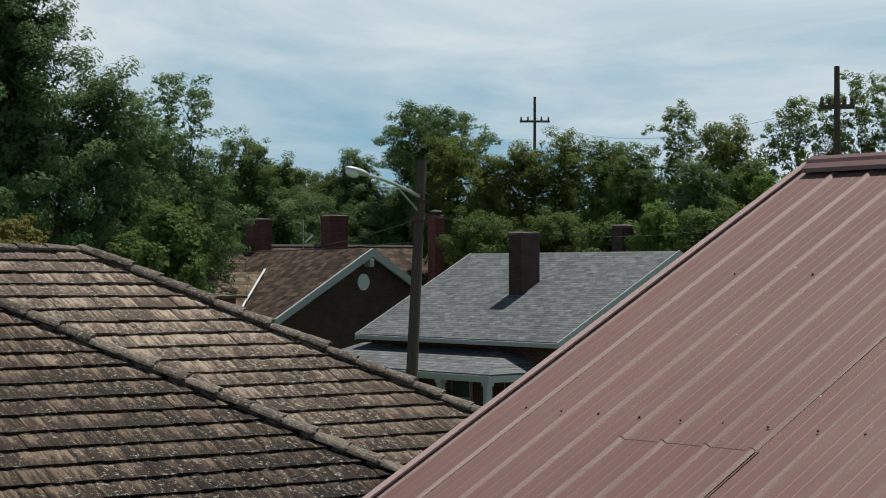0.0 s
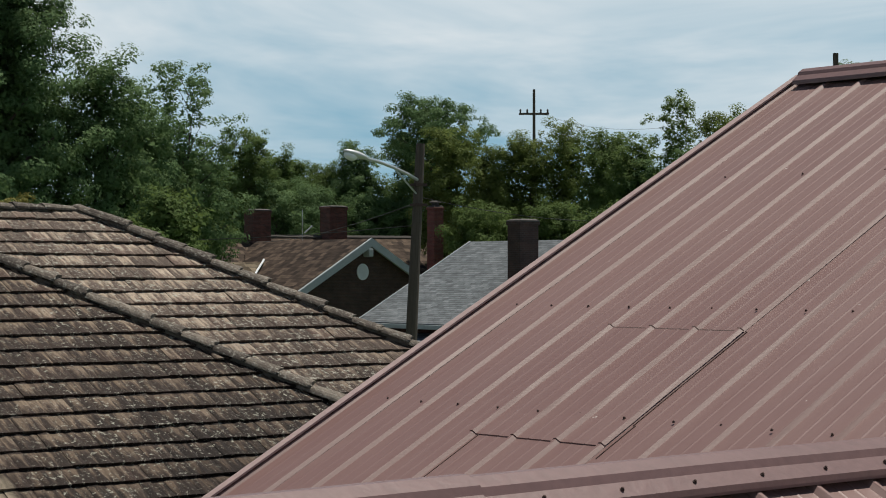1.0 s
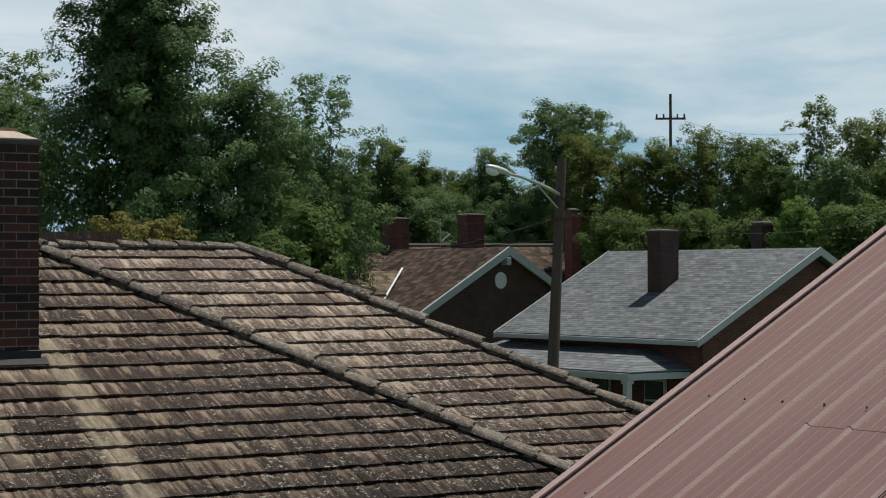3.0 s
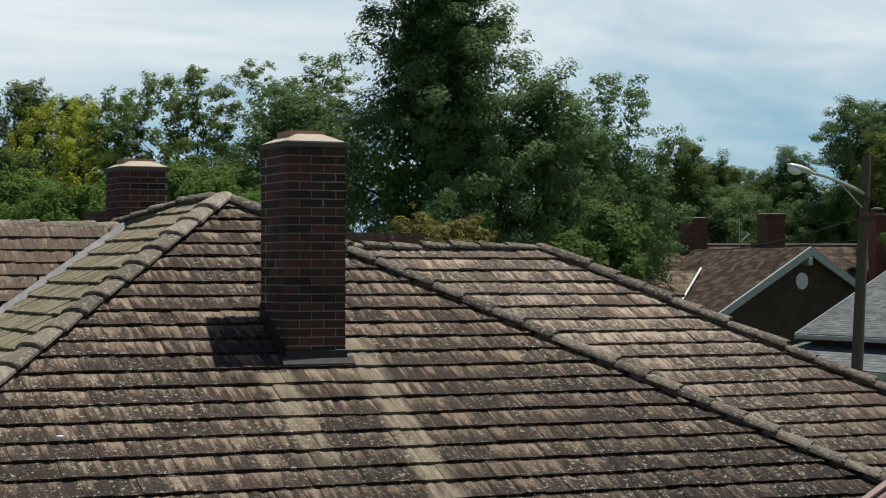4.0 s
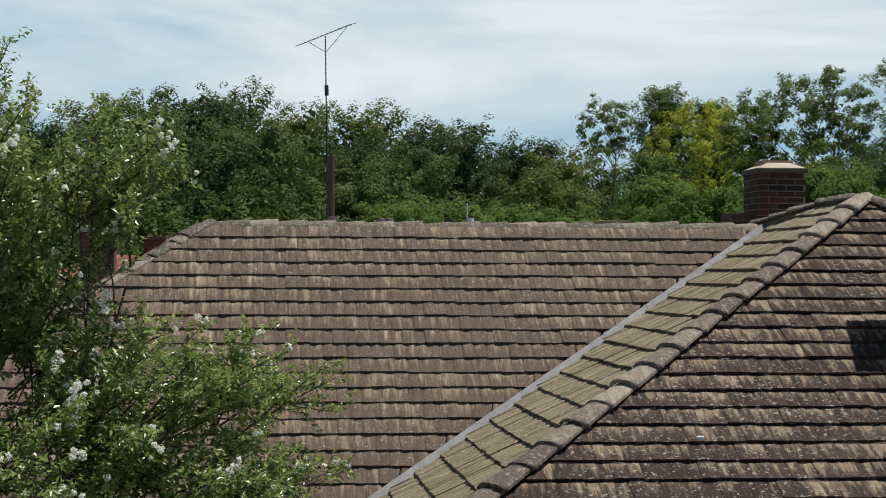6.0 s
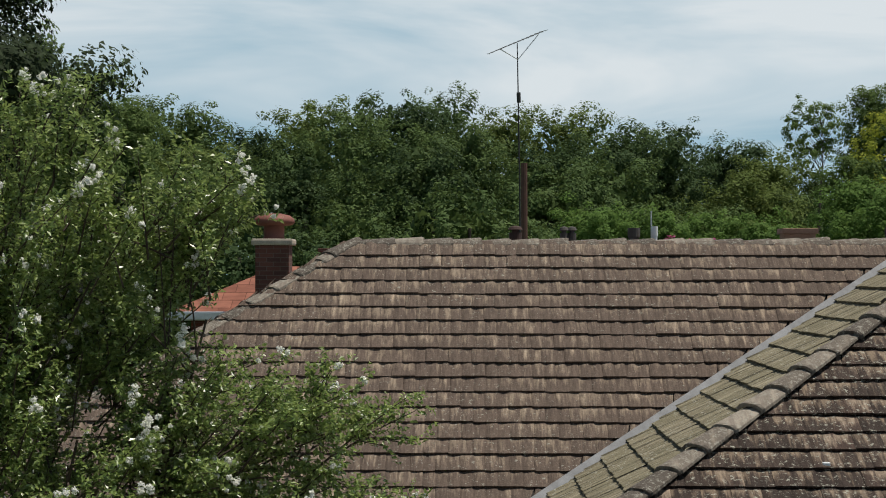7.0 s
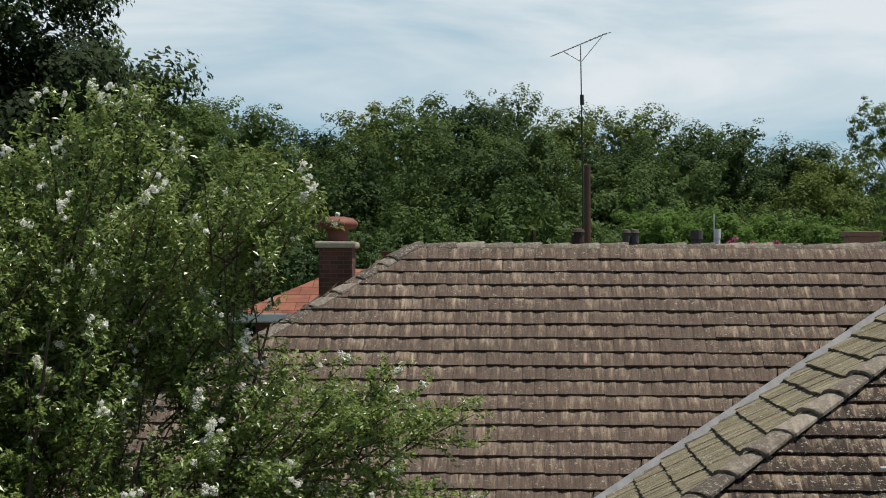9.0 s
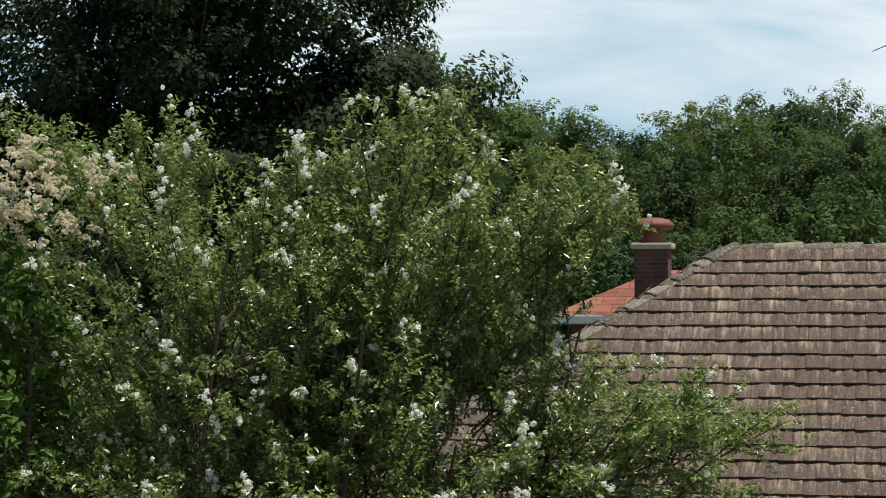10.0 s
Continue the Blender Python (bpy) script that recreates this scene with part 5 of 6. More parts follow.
pot(1.48, 39.75, 0.13, 6.2, 6.80, RUST, "rusty flue with a cap", True)
pot(2.49, 39.88, 0.085, 6.2, 6.79, CEMENT_DARK, "dark vent pipe with a cap", True)
pot(2.66, 39.88, 0.085, 6.2, 6.79, CEMENT_DARK, "dark vent pipe with a cap", True)
pot(3.96, 40.14, 0.13, 6.2, 6.91, CEMENT_DARK, "dark flue pipe")
pot(4.38, 40.01, 0.065, 6.2, 6.94, VENT_WHITE, "white vent pipe")
pot(4.32, 40.14, 0.016, 6.2, 7.26, STEEL, "thin steel rod")
bm = bmesh.new()
box(bm, 6.99, 7.62, 39.48, 40.14, 5.4, 6.78, 0.01)
box(bm, 6.94, 7.67, 39.43, 40.19, 6.78, 6.89, 0.012)
part("chimney", bm, CLAY, rear_house, "red brick chimney head")

mast = empty("tv_antenna", (2.05, 57, 0), label="thin television antenna on a steel mast", category="antenna")
bm = bmesh.new()
tube(bm, [(2.12, 57, -0.2), (2.06, 57, 8.6), (1.98, 57, 12.79)], [0.034, 0.026, 0.015], 8)
part("mast", bm, WIRE, mast)
bm = bmesh.new()
tube(bm, [(2.03, 56.97, 11.02), (2.02, 56.97, 11.32)], [0.06, 0.06], 8)
part("clamp", bm, WIRE, mast)
bm = bmesh.new()
ba, bb = Vector((1.13, 56.6, 12.43)), Vector((2.77, 57.4, 13.20))
tube(bm, [ba, bb], [0.016, 0.016], 6)
boom = part("boom", bm, CEMENT_DARK, mast)
for k in range(13):
    p = ba.lerp(bb, k / 12)
    q = Vector((-0.42, 0.9, 0.0)).normalized() * (0.10 + 0.016 * k)
    bm = bmesh.new()
    tube(bm, [p - q, p + q], [0.011, 0.011], 5)
    part("element", bm, STEEL, boom)
bm = bmesh.new()
tube(bm, [(2.0, 57, 12.30), (1.48, 56.8, 12.58)], [0.014, 0.014], 5)
tube(bm, [(2.0, 57, 12.30), (2.62, 57.3, 13.08)], [0.014, 0.014], 5)
part("brace", bm, STEEL, mast)
bm = bmesh.new()
tube(bm, [(2.26, 58, -0.2), (2.22, 58, 9.29)], [0.115, 0.10], 10)
tagged(part("post", bm, POST_BROWN), "rust-brown upright post beside the antenna", "post")


# ------------------------------------------------------------ plants
def unit_rows(v):
    return v / (np.linalg.norm(v, axis=1, keepdims=True) + 1e-9)


def blades(points, facing, length, width, rng, fold=0.25, along=None):
    """Leaf blades as bent kites, one to each place, turned at random about the way they face."""
    n = len(points)
    facing = unit_rows(facing)
    spin = rng.normal(size=(n, 3)) if along is None else along
    along = unit_rows(np.cross(facing, spin)) if along is None else unit_rows(along - facing * (along * facing).sum(1, keepdims=True))
    across = np.cross(facing, along)
    ln = (length * rng.uniform(0.65, 1.3, n))[:, None]
    wd = (width * rng.uniform(0.65, 1.3, n))[:, None]
    tip, tail = points + along * ln * 0.55 - facing * ln * fold * 0.5, points - along * ln * 0.45
    a, b = points + across * wd * 0.5 + facing * wd * fold, points - across * wd * 0.5 + facing * wd * fold
    return np.stack([tail, a, tip, b], 1).reshape(-1, 3)


def flakes(points, facing, size, rng):
    """Small three-cornered leaf flakes, one to each place, turned at random about the way they face."""
    n = len(points)
    facing = unit_rows(facing)
    along = unit_rows(np.cross(facing, rng.normal(size=(n, 3))))
    across = np.cross(facing, along)
    s = (size * rng.uniform(0.6, 1.35, n))[:, None]
    return np.stack([points + along * s * 0.62, points - along * s * 0.3 + across * s * 0.48, points - along * s * 0.36 - across * s * 0.5], 1).reshape(-1, 3)


def blade_mesh(name, verts, material):
    return data_mesh(name, verts, np.arange(len(verts)).reshape(-1, 4), material)


def puffs(centres, radii, sprays, per, rng, flat=0.8, up=0.75, spread=0.30, lump=0.45):
    """Places and facings of leaves: each clump carries sprays over its skin, each spray a tuft of leaves."""
    idx = np.repeat(np.arange(len(centres)), sprays)
    v = unit_rows(rng.normal(size=(len(idx), 3)) + (0, 0, 0.25))
    r = radii[idx] * rng.uniform(0.72, 1.06, len(idx))
    tuft = centres[idx] + v * r[:, None] * (1, 1, flat)
    size = radii[idx] * spread * rng.uniform(0.7, 1.35, len(idx))
    k = np.repeat(np.arange(len(idx)), per)
    q = unit_rows(rng.normal(size=(len(k), 3)))
    p = tuft[k] + q * size[k][:, None] * (rng.random((len(k), 1)) ** 0.4) * (1.25, 1.25, 0.75)
    face = q * (1.1 - lump) + v[k] * lump + rng.normal(size=q.shape) * 0.25 + (0, 0, up)
    return p, face


def crown_edge(form, f):
    """Spread of a crown at a share of its height, against its widest spread."""
    if form == "cone":
        return float(np.interp(f, (0.0, 0.2, 0.4, 0.5, 0.6, 0.8, 1.0), (0.62, 0.82, 0.84, 0.72, 0.54, 0.32, 0.10)))
    if form == "pine":
        return 0.25 + 0.80 * math.sin(math.pi * min(1.0, 0.12 + 0.80 * f)) ** 0.7
    if form == "open":
        return 0.40 + 0.65 * math.sin(math.pi * min(1.0, 0.10 + 0.82 * f)) ** 0.7
    return 0.28 + 0.74 * math.sin(math.pi * (0.15 + 0.78 * f)) ** 0.6


def limb_ends(rng, count, base, top, radius, form):
    """Where the limbs of a crown end: a loose spiral over its outline, some ending further in."""
    out = []
    for k in range(count):
        f = min(max((k + rng.uniform(0.1, 0.9)) / count, 0.0), 1.0)
        a = k * 2.399963 + rng.uniform(-0.5, 0.5)
        lobe = 1 + 0.16 * math.sin(3 * a + 7 * f) + rng.normal(0, 0.08)
        r = radius * crown_edge(form, f) * lobe * (rng.uniform(0.62, 1.0) if k % 4 else rng.uniform(0.1, 0.55))
        out.append((r * math.cos(a), r * math.sin(a), base + (top - base) * f))
    return np.array(out)


def clumps_on(rng, ends, puff, subs, form):
    """Leaf clumps: a handful about each limb's end, or strung along it in trees with tiers."""
    cs, rs = [], []
    for e in ends:
        if form == "cone":
            for s in (0.34, 0.58, 0.80, 1.0):
                cs.append(e * (s, s, 1.0) + (0, 0, 0.35 * (s - 1.0)) + rng.normal(0, 0.22, 3))
                rs.append(puff * rng.uniform(0.55, 1.0))
        else:
            for _ in range(subs):
                cs.append(e + rng.normal(0, 0.62 * puff, 3) * (1, 1, 0.8))
                rs.append(puff * rng.uniform(0.42, 0.92))
    return np.array(cs), np.array(rs)


def clump_leaves(rng, cs, rs, leaf, cover, flat, heart):
    """Leaves filling each clump, thicker towards its skin; facing mostly out and up."""
    n = np.maximum(10, (cover * (rs / leaf) ** 2).astype(int))
    idx = np.repeat(np.arange(len(cs)), n)
    v = unit_rows(rng.normal(size=(len(idx), 3)))
    r = rs[idx] * rng.random(len(idx)) ** 0.33 * rng.uniform(0.90, 1.08, len(idx))
    p = cs[idx] + v * r[:, None] * (1, 1, flat)
    face = v * 0.7 + rng.normal(size=v.shape) * 0.32 + (0, 0, 0.40) + unit_rows(p - heart) * 0.75
    return p, face


def inner_leaves(rng, cs, share, axis):
    """Places of the larger, denser leaves inside a crown."""
    k = rng.integers(0, len(cs), share)
    pull = rng.uniform(0.35, 0.8, (share, 1))
    return axis + (cs[k] - axis) * np.concatenate([pull, pull, np.full((share, 1), 0.94)], 1) + rng.normal(0, 0.25, (share, 3))


def plant_tree(x, y, top, radius, base, form, mat, label, limbs, puff, leaf, seed, cover=6.3, subs=5, flat=0.72, inner=0.07, bark=None, name="tree", category="tree"):
    rng = np.random.default_rng(seed)
    ob = empty(name, (x, y, 0), label=label, category=category, group="trees round the houses")
    ends = limb_ends(rng, limbs, base, top - puff * 0.7, radius - puff * 0.40, form)
    cs, rs = clumps_on(rng, ends, puff, subs, form)
    # trunk and limbs
    bm = bmesh.new()
    lean = rng.normal(0, 0.25, 2)
    r0 = max(0.10, 0.016 * top)
    steps = 6
    reach = top * (0.93 if form == "cone" else 0.78)
    line = [(x + lean[0] * (k / steps) ** 2, y + lean[1] * (k / steps) ** 2, -0.2 + (reach + 0.2) * k / steps) for k in range(steps + 1)]
    tube(bm, line, [r0 * (1 - 0.88 * k / steps) for k in range(steps + 1)], 8)
    for e in ends[::max(1, len(ends) // 26)]:
        t = Vector((x + e[0], y + e[1], e[2]))
        zs = max(base * 0.6, t.z - 0.5 * math.hypot(e[0], e[1]) - 0.7)
        f = min(max(zs / reach, 0.05), 0.98)
        s = Vector((x + lean[0] * f * f, y + lean[1] * f * f, zs))
        mid = s.lerp(t, 0.5) + Vector((0, 0, 0.10 * (t - s).length))
        rr = r0 * (1 - 0.88 * f) * 0.5
        tube(bm, [s, mid, t], [rr, rr * 0.6, rr * 0.2], 6)
    part("trunk", bm, bark or BARK, ob)
    p, face = clump_leaves(rng, cs, rs, leaf, cover, flat, np.array((0, 0, base + 0.4 * (top - base))))
    v = flakes(p + (x, y, 0), face, leaf, rng)
    if inner:
        q = inner_leaves(rng, cs, int(len(p) * inner), np.array((0, 0, 0.0)))
        v = np.concatenate([v, flakes(q + (x, y, 0), rng.normal(size=q.shape), leaf * 2.0, rng)])
    under(new("crown", data_mesh("crown", v, np.arange(len(v)).reshape(-1, 3), mat)), ob)
    return ob


SEED = [100]


def common(x, y, top, r, base, form, mat, label, puff, leaf, density=1.0, **kw):
    """A garden or street tree; the count of limbs follows from the size of its crown."""
    SEED[0] += 1
    area = math.pi * r * (top - base) + math.pi * r * r
    limbs = int(min(max(density * area / (puff * puff * 2.2), 9), 60))
    return plant_tree(x, y, top, r, base, form, mat, label, limbs, puff, leaf, SEED[0], **kw)


def oak(x, y, top, r, base):
    return common(x, y, top, r * 1.08, base - 1.4, "round", OAK, "broad green shade tree behind the houses", 0.40 + 0.12 * r, 0.105)


def olive(x, y, top, r, base):
    return common(x, y, top, r * 1.08, base - 1.4, "round", OLIVE, "upright tree with dull yellow-green foliage", 0.38 + 0.12 * r, 0.10)


def dark(x, y, top, r, base):
    return common(x, y, top, r * 1.08, base - 1.4, "round", DEEP, "dense dark green tree behind the houses", 0.38 + 0.12 * r, 0.105)


def lacy(x, y, top, r, base):
    return common(x, y, top, r, base - 1.2, "open", DEEP, "dark tree with sky showing between its clumps", 0.40, 0.095, 0.8, inner=0.03, subs=4)


def open_tree(x, y, top, r, base):
    return common(x, y, top, r * 1.05, base - 0.6, "open", OPEN, "airy tree with sky showing between its limbs", 0.38, 0.10, 0.85, inner=0.01, subs=5, cover=7.5)


def tall_tree(x, y, top, r, base):
    return common(x, y, top, r, base - 1.0, "open", OPEN, "slender upright tree with a loose crown", 0.40, 0.10, 0.75, inner=0.02, subs=4, cover=7.5)


def airy_tree(x, y, top, r, base):
    return common(x, y, top, r, base, "open", OPEN, "slender airy tree with bare lower limbs", 0.36, 0.11, 0.55, inner=0.0, subs=3, cover=7.5)


def golden(x, y, top, r, base):
    return common(x, y, top, r, base - 1.0, "round", GOLD, "tree turning yellow-green beyond the ridge", 0.48, 0.11, 1.0, inner=0.03)


def bright(x, y, top, r, base):
    return common(x, y, top, r * 1.1, base - 1.0, "round", BRIGHT, "bright green young tree", 0.34, 0.085)


def bushy(x, y, top, r, base):
    return common(x, y, top, r * 1.05, base - 1.2, "round", OAK, "rounded large-leaved green bush behind the ridge", 0.42, 0.11)


def shrubby(x, y, top, r, base):
    return common(x, y, top, r * 1.2, base - 1.0, "round", BRIGHT, "bushy green undergrowth tree", 0.40, 0.09)


def rusty(x, y, top, r, base):
    return common(x, y, top, r * 1.1, base - 0.6, "round", RUSTY, "olive-brown shrub behind the ridge", 0.22, 0.055, name="shrub", category="shrub", flat=0.5)


def pine(x, y, top, r, base):
    return common(x, y, top, r, base, "pine", DEEP, "tall pine with a flat-topped layered crown", 0.70, 0.12, 0.95, flat=0.6, inner=0.05, subs=5)


# the great tree behind the lower ridge and the dark trees beside it
plant_tree(28.7, 63.8, 21.0, 6.8, 2.6, "cone", DEEP, "great dark green conical tree above the roofs", 240, 0.74, 0.105, 7, cover=7.4, flat=0.66, inner=0.10)
dark(32.3, 62.4, 13.3, 2.2, 6.5)
dark(35.5, 65.8, 11.6, 1.8, 6.5)
dark(24.6, 68.5, 13.2, 2.2, 6.0)
lacy(37.8, 66.6, 13.9, 2.2, 8.6)
dark(38.6, 68.0, 10.8, 2.2, 6.5)
# beyond the far houses
oak(61.6, 101.3, 10.4, 1.9, 7.3)
oak(60.9, 99.3, 14.1, 1.5, 10.0)
oak(65.8, 110.4, 12.6, 1.8, 8.3)
dark(62.1, 98.5, 10.8, 2.0, 7.3)
oak(67.6, 105.5, 13.2, 1.8, 10.3)
oak(71.3, 106.5, 12.7, 1.9, 9.7)
dark(72.8, 104.9, 13.8, 1.8, 9.3)
dark(66.5, 101.2, 10.9, 2.6, 7.4)
dark(70.9, 100.7, 10.6, 1.9, 7.4)
oak(61.9, 101.8, 10.6, 1.9, 7.3)
oak(68.3, 108.4, 12.6, 1.7, 8.9)
pine(74.5, 99.0, 16.7, 3.5, 12.2)
oak(75.0, 103.3, 11.6, 1.7, 7.4)
olive(64.6, 83.9, 13.4, 1.9, 7.5)
dark(74.9, 100.5, 12.5, 2.2, 7.4)
olive(65.1, 81.0, 12.2, 1.5, 7.1)
olive(66.6, 79.9, 12.8, 1.6, 7.1)
olive(68.3, 78.6, 13.5, 1.9, 7.1)
oak(67.4, 74.3, 12.8, 1.5, 7.1)
oak(65.7, 70.5, 12.1, 1.3, 7.0)
tall_tree(64.7, 66.3, 13.9, 1.4, 7.5)
olive(65.1, 63.5, 13.0, 1.6, 7.5)
dark(59.8, 60.0, 10.6, 1.4, 6.9)
dark(65.9, 69.1, 10.9, 1.3, 7.3)
oak(63.2, 59.9, 11.0, 1.1, 7.9)
tall_tree(69.4, 62.6, 14.3, 1.9, 9.8)
tall_tree(71.6, 61.0, 15.4, 1.9, 9.5)
tall_tree(73.3, 59.7, 15.8, 1.9, 9.5)
bright(57.9, 53.9, 9.8, 1.0, 7.3)
bright(51.5, 53.8, 8.5, 1.0, 6.5)
oak(51.3, 56.4, 8.0, 1.3, 6.3)
oak(62.6, 73.0, 8.9, 1.7, 6.5)
oak(61.2, 76.6, 8.8, 2.0, 6.5)
oak(53.3, 52.4, 8.5, 1.3, 6.8)
bushy(29.5, 52.7, 8.1, 1.15, 6.0)
bushy(27.8, 51.7, 7.1, 0.8, 6.0)
bushy(52.2, 88.4, 8.0, 1.0, 6.8)
# between the great tree and the yellowing one
oak(22.5, 103.8, 16.2, 1.6, 11.3)
oak(25.4, 104.7, 15.6, 1.4, 11.8)
golden(20.7, 88.0, 13.9, 3.1, 7.2)
open_tree(23.7, 81.3, 14.5, 2.9, 8.6)
open_tree(25.5, 82.8, 15.0, 1.6, 8.2)
open_tree(27.5, 79.6, 14.9, 2.3, 8.0)
open_tree(29.2, 76.6, 15.1, 1.7, 8.0)
open_tree(22.3, 84.1, 13.9, 1.3, 9.6)
oak(28.1, 74.9, 13.1, 1.6, 7.7)
oak(24.3, 76.7, 10.7, 2.1, 7.5)
oak(16.6, 80.2, 10.9, 1.2, 7.7)
airy_tree(18.6, 100.2, 15.1, 1.6, 12.1)
shrubby(13.4, 64.1, 9.2, 1.1, 7.3)
shrubby(13.7, 57.4, 8.4, 1.2, 7.2)
shrubby(18.1, 59.7, 9.3, 1.6, 7.3)
shrubby(17.6, 64.4, 9.1, 1.0, 7.4)
shrubby(20.3, 58.8, 8.6, 1.3, 6.9)
rusty(15.4, 34.7, 6.95, 1.1, 6.3)
# undergrowth before the far woods
shrubby(4.4, 62.2, 8.2, 0.9, 7.3)
bright(6.3, 57.8, 7.9, 0.7, 7.2)
shrubby(5.5, 64.0, 8.2, 0.8, 7.3)
shrubby(8.4, 61.5, 7.9, 1.0, 7.3)
shrubby(12.6, 58.7, 7.9, 1.1, 7.2)
shrubby(9.6, 60.2, 7.8, 1.1, 6.8)
oak(-14.0, 71.7, 13.9, 1.5, 9.2)
oak(-14.4, 83.7, 13.6, 1.5, 9.8)

# far woods on the rise behind the main ridge
SKY_AZ = (-16.0, -10.9, -8.1, -6.6, -5.7, -4.8, -2.1, 0.5, 1.9, 3.1, 4.3, 5.4, 6.8, 7.9, 8.9, 10.3, 13.0)
SKY_TAN = (0.105, 0.0973, 0.0874, 0.0836, 0.0782, 0.0892, 0.0942, 0.0951, 0.093, 0.0889, 0.0895, 0.0838, 0.0773, 0.0741, 0.067, 0.0563, 0.050)


def far_woods():
    rng = np.random.default_rng(5)
    vs, tones, trunks = [], [], bmesh.new()
    for layer, (dist, drop, count) in enumerate(((120, -0.001, 21), (109, 0.012, 17), (97, 0.030, 14), (84, 0.050, 12))):
        for k in range(count):
            az = -17 + 31 * (k + rng.uniform(-0.3, 0.3)) / (count - 1)
            d = dist + rng.uniform(-4, 4)
            t = np.interp(az, SKY_AZ, SKY_TAN) + 0.001 - drop * rng.uniform(0.7, 1.3) - (rng.random() ** 2) * 0.010
            top = 5.8 + d * t
            x, y = d * math.sin(radians(az)), d * math.cos(radians(az))
            r = rng.uniform(2.6, 3.9)
            low = max(5.8 + d * 0.006 if az > -4 else 1.5, top - (7.0 if layer < 3 else 7.5))
            puff = rng.uniform(0.6, 0.95)
            ends = limb_ends(rng, int(12 + 4.2 * (top - low)), low, top - puff * 0.6, r, "round")
            cs, rs = clumps_on(rng, ends, puff, 4, "round")
            p, face = clump_leaves(rng, cs, rs, 0.15, 4.9, 0.8, np.array((0, 0, top - 3.6)))
            q = inner_leaves(rng, cs, int(len(p) * 0.16), np.zeros(3))
            v = np.concatenate([flakes(p, face, 0.15, rng), flakes(q, rng.normal(size=q.shape), 0.34, rng)]) + (x, y, 0)
            vs.append(v)
            tones += [int(rng.choice(3, p=(0.45, 0.30, 0.25)))] * (len(v) // 3)
            tube(trunks, [(x, y, -0.2), (x + rng.normal(0, 0.3), y, top * 0.8)], [0.25, 0.08], 6)
    v = np.concatenate(vs)
    me = data_mesh("woods", v, np.arange(len(v)).reshape(-1, 3), WOODS)
    me.materials.append(WOODS_DARK)
    me.materials.append(WOODS_LIGHT)
    me.polygons.foreach_set("material_index", np.array(tones, np.int32))
    ob = new("woods", me)
    tagged(ob, "continuous green far woods closing the view", "woods", kind="stuff")
    part("trunk_growth", trunks, BARK, ob, kind="stuff")


far_woods()


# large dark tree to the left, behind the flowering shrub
plant_tree(-10.6, 31.0, 13.6, 4.8, 5.0, "round", PAINTED_SHADE, "large dark oak, the shade of its crown put into the leaf colour", 90, 0.85, 0.085, 21, cover=7.0, inner=0.10)
plant_tree(-7.9, 33.6, 11.7, 1.5, 8.0, "open", OAK, "green limb of the garden oak in the sun", 22, 0.42, 0.075, 23, inner=0.0)
plant_tree(-14.5, 30.0, 9.2, 2.8, 3.0, "round", BRIGHT, "green tree at the edge of the garden", 40, 0.5, 0.075, 22)


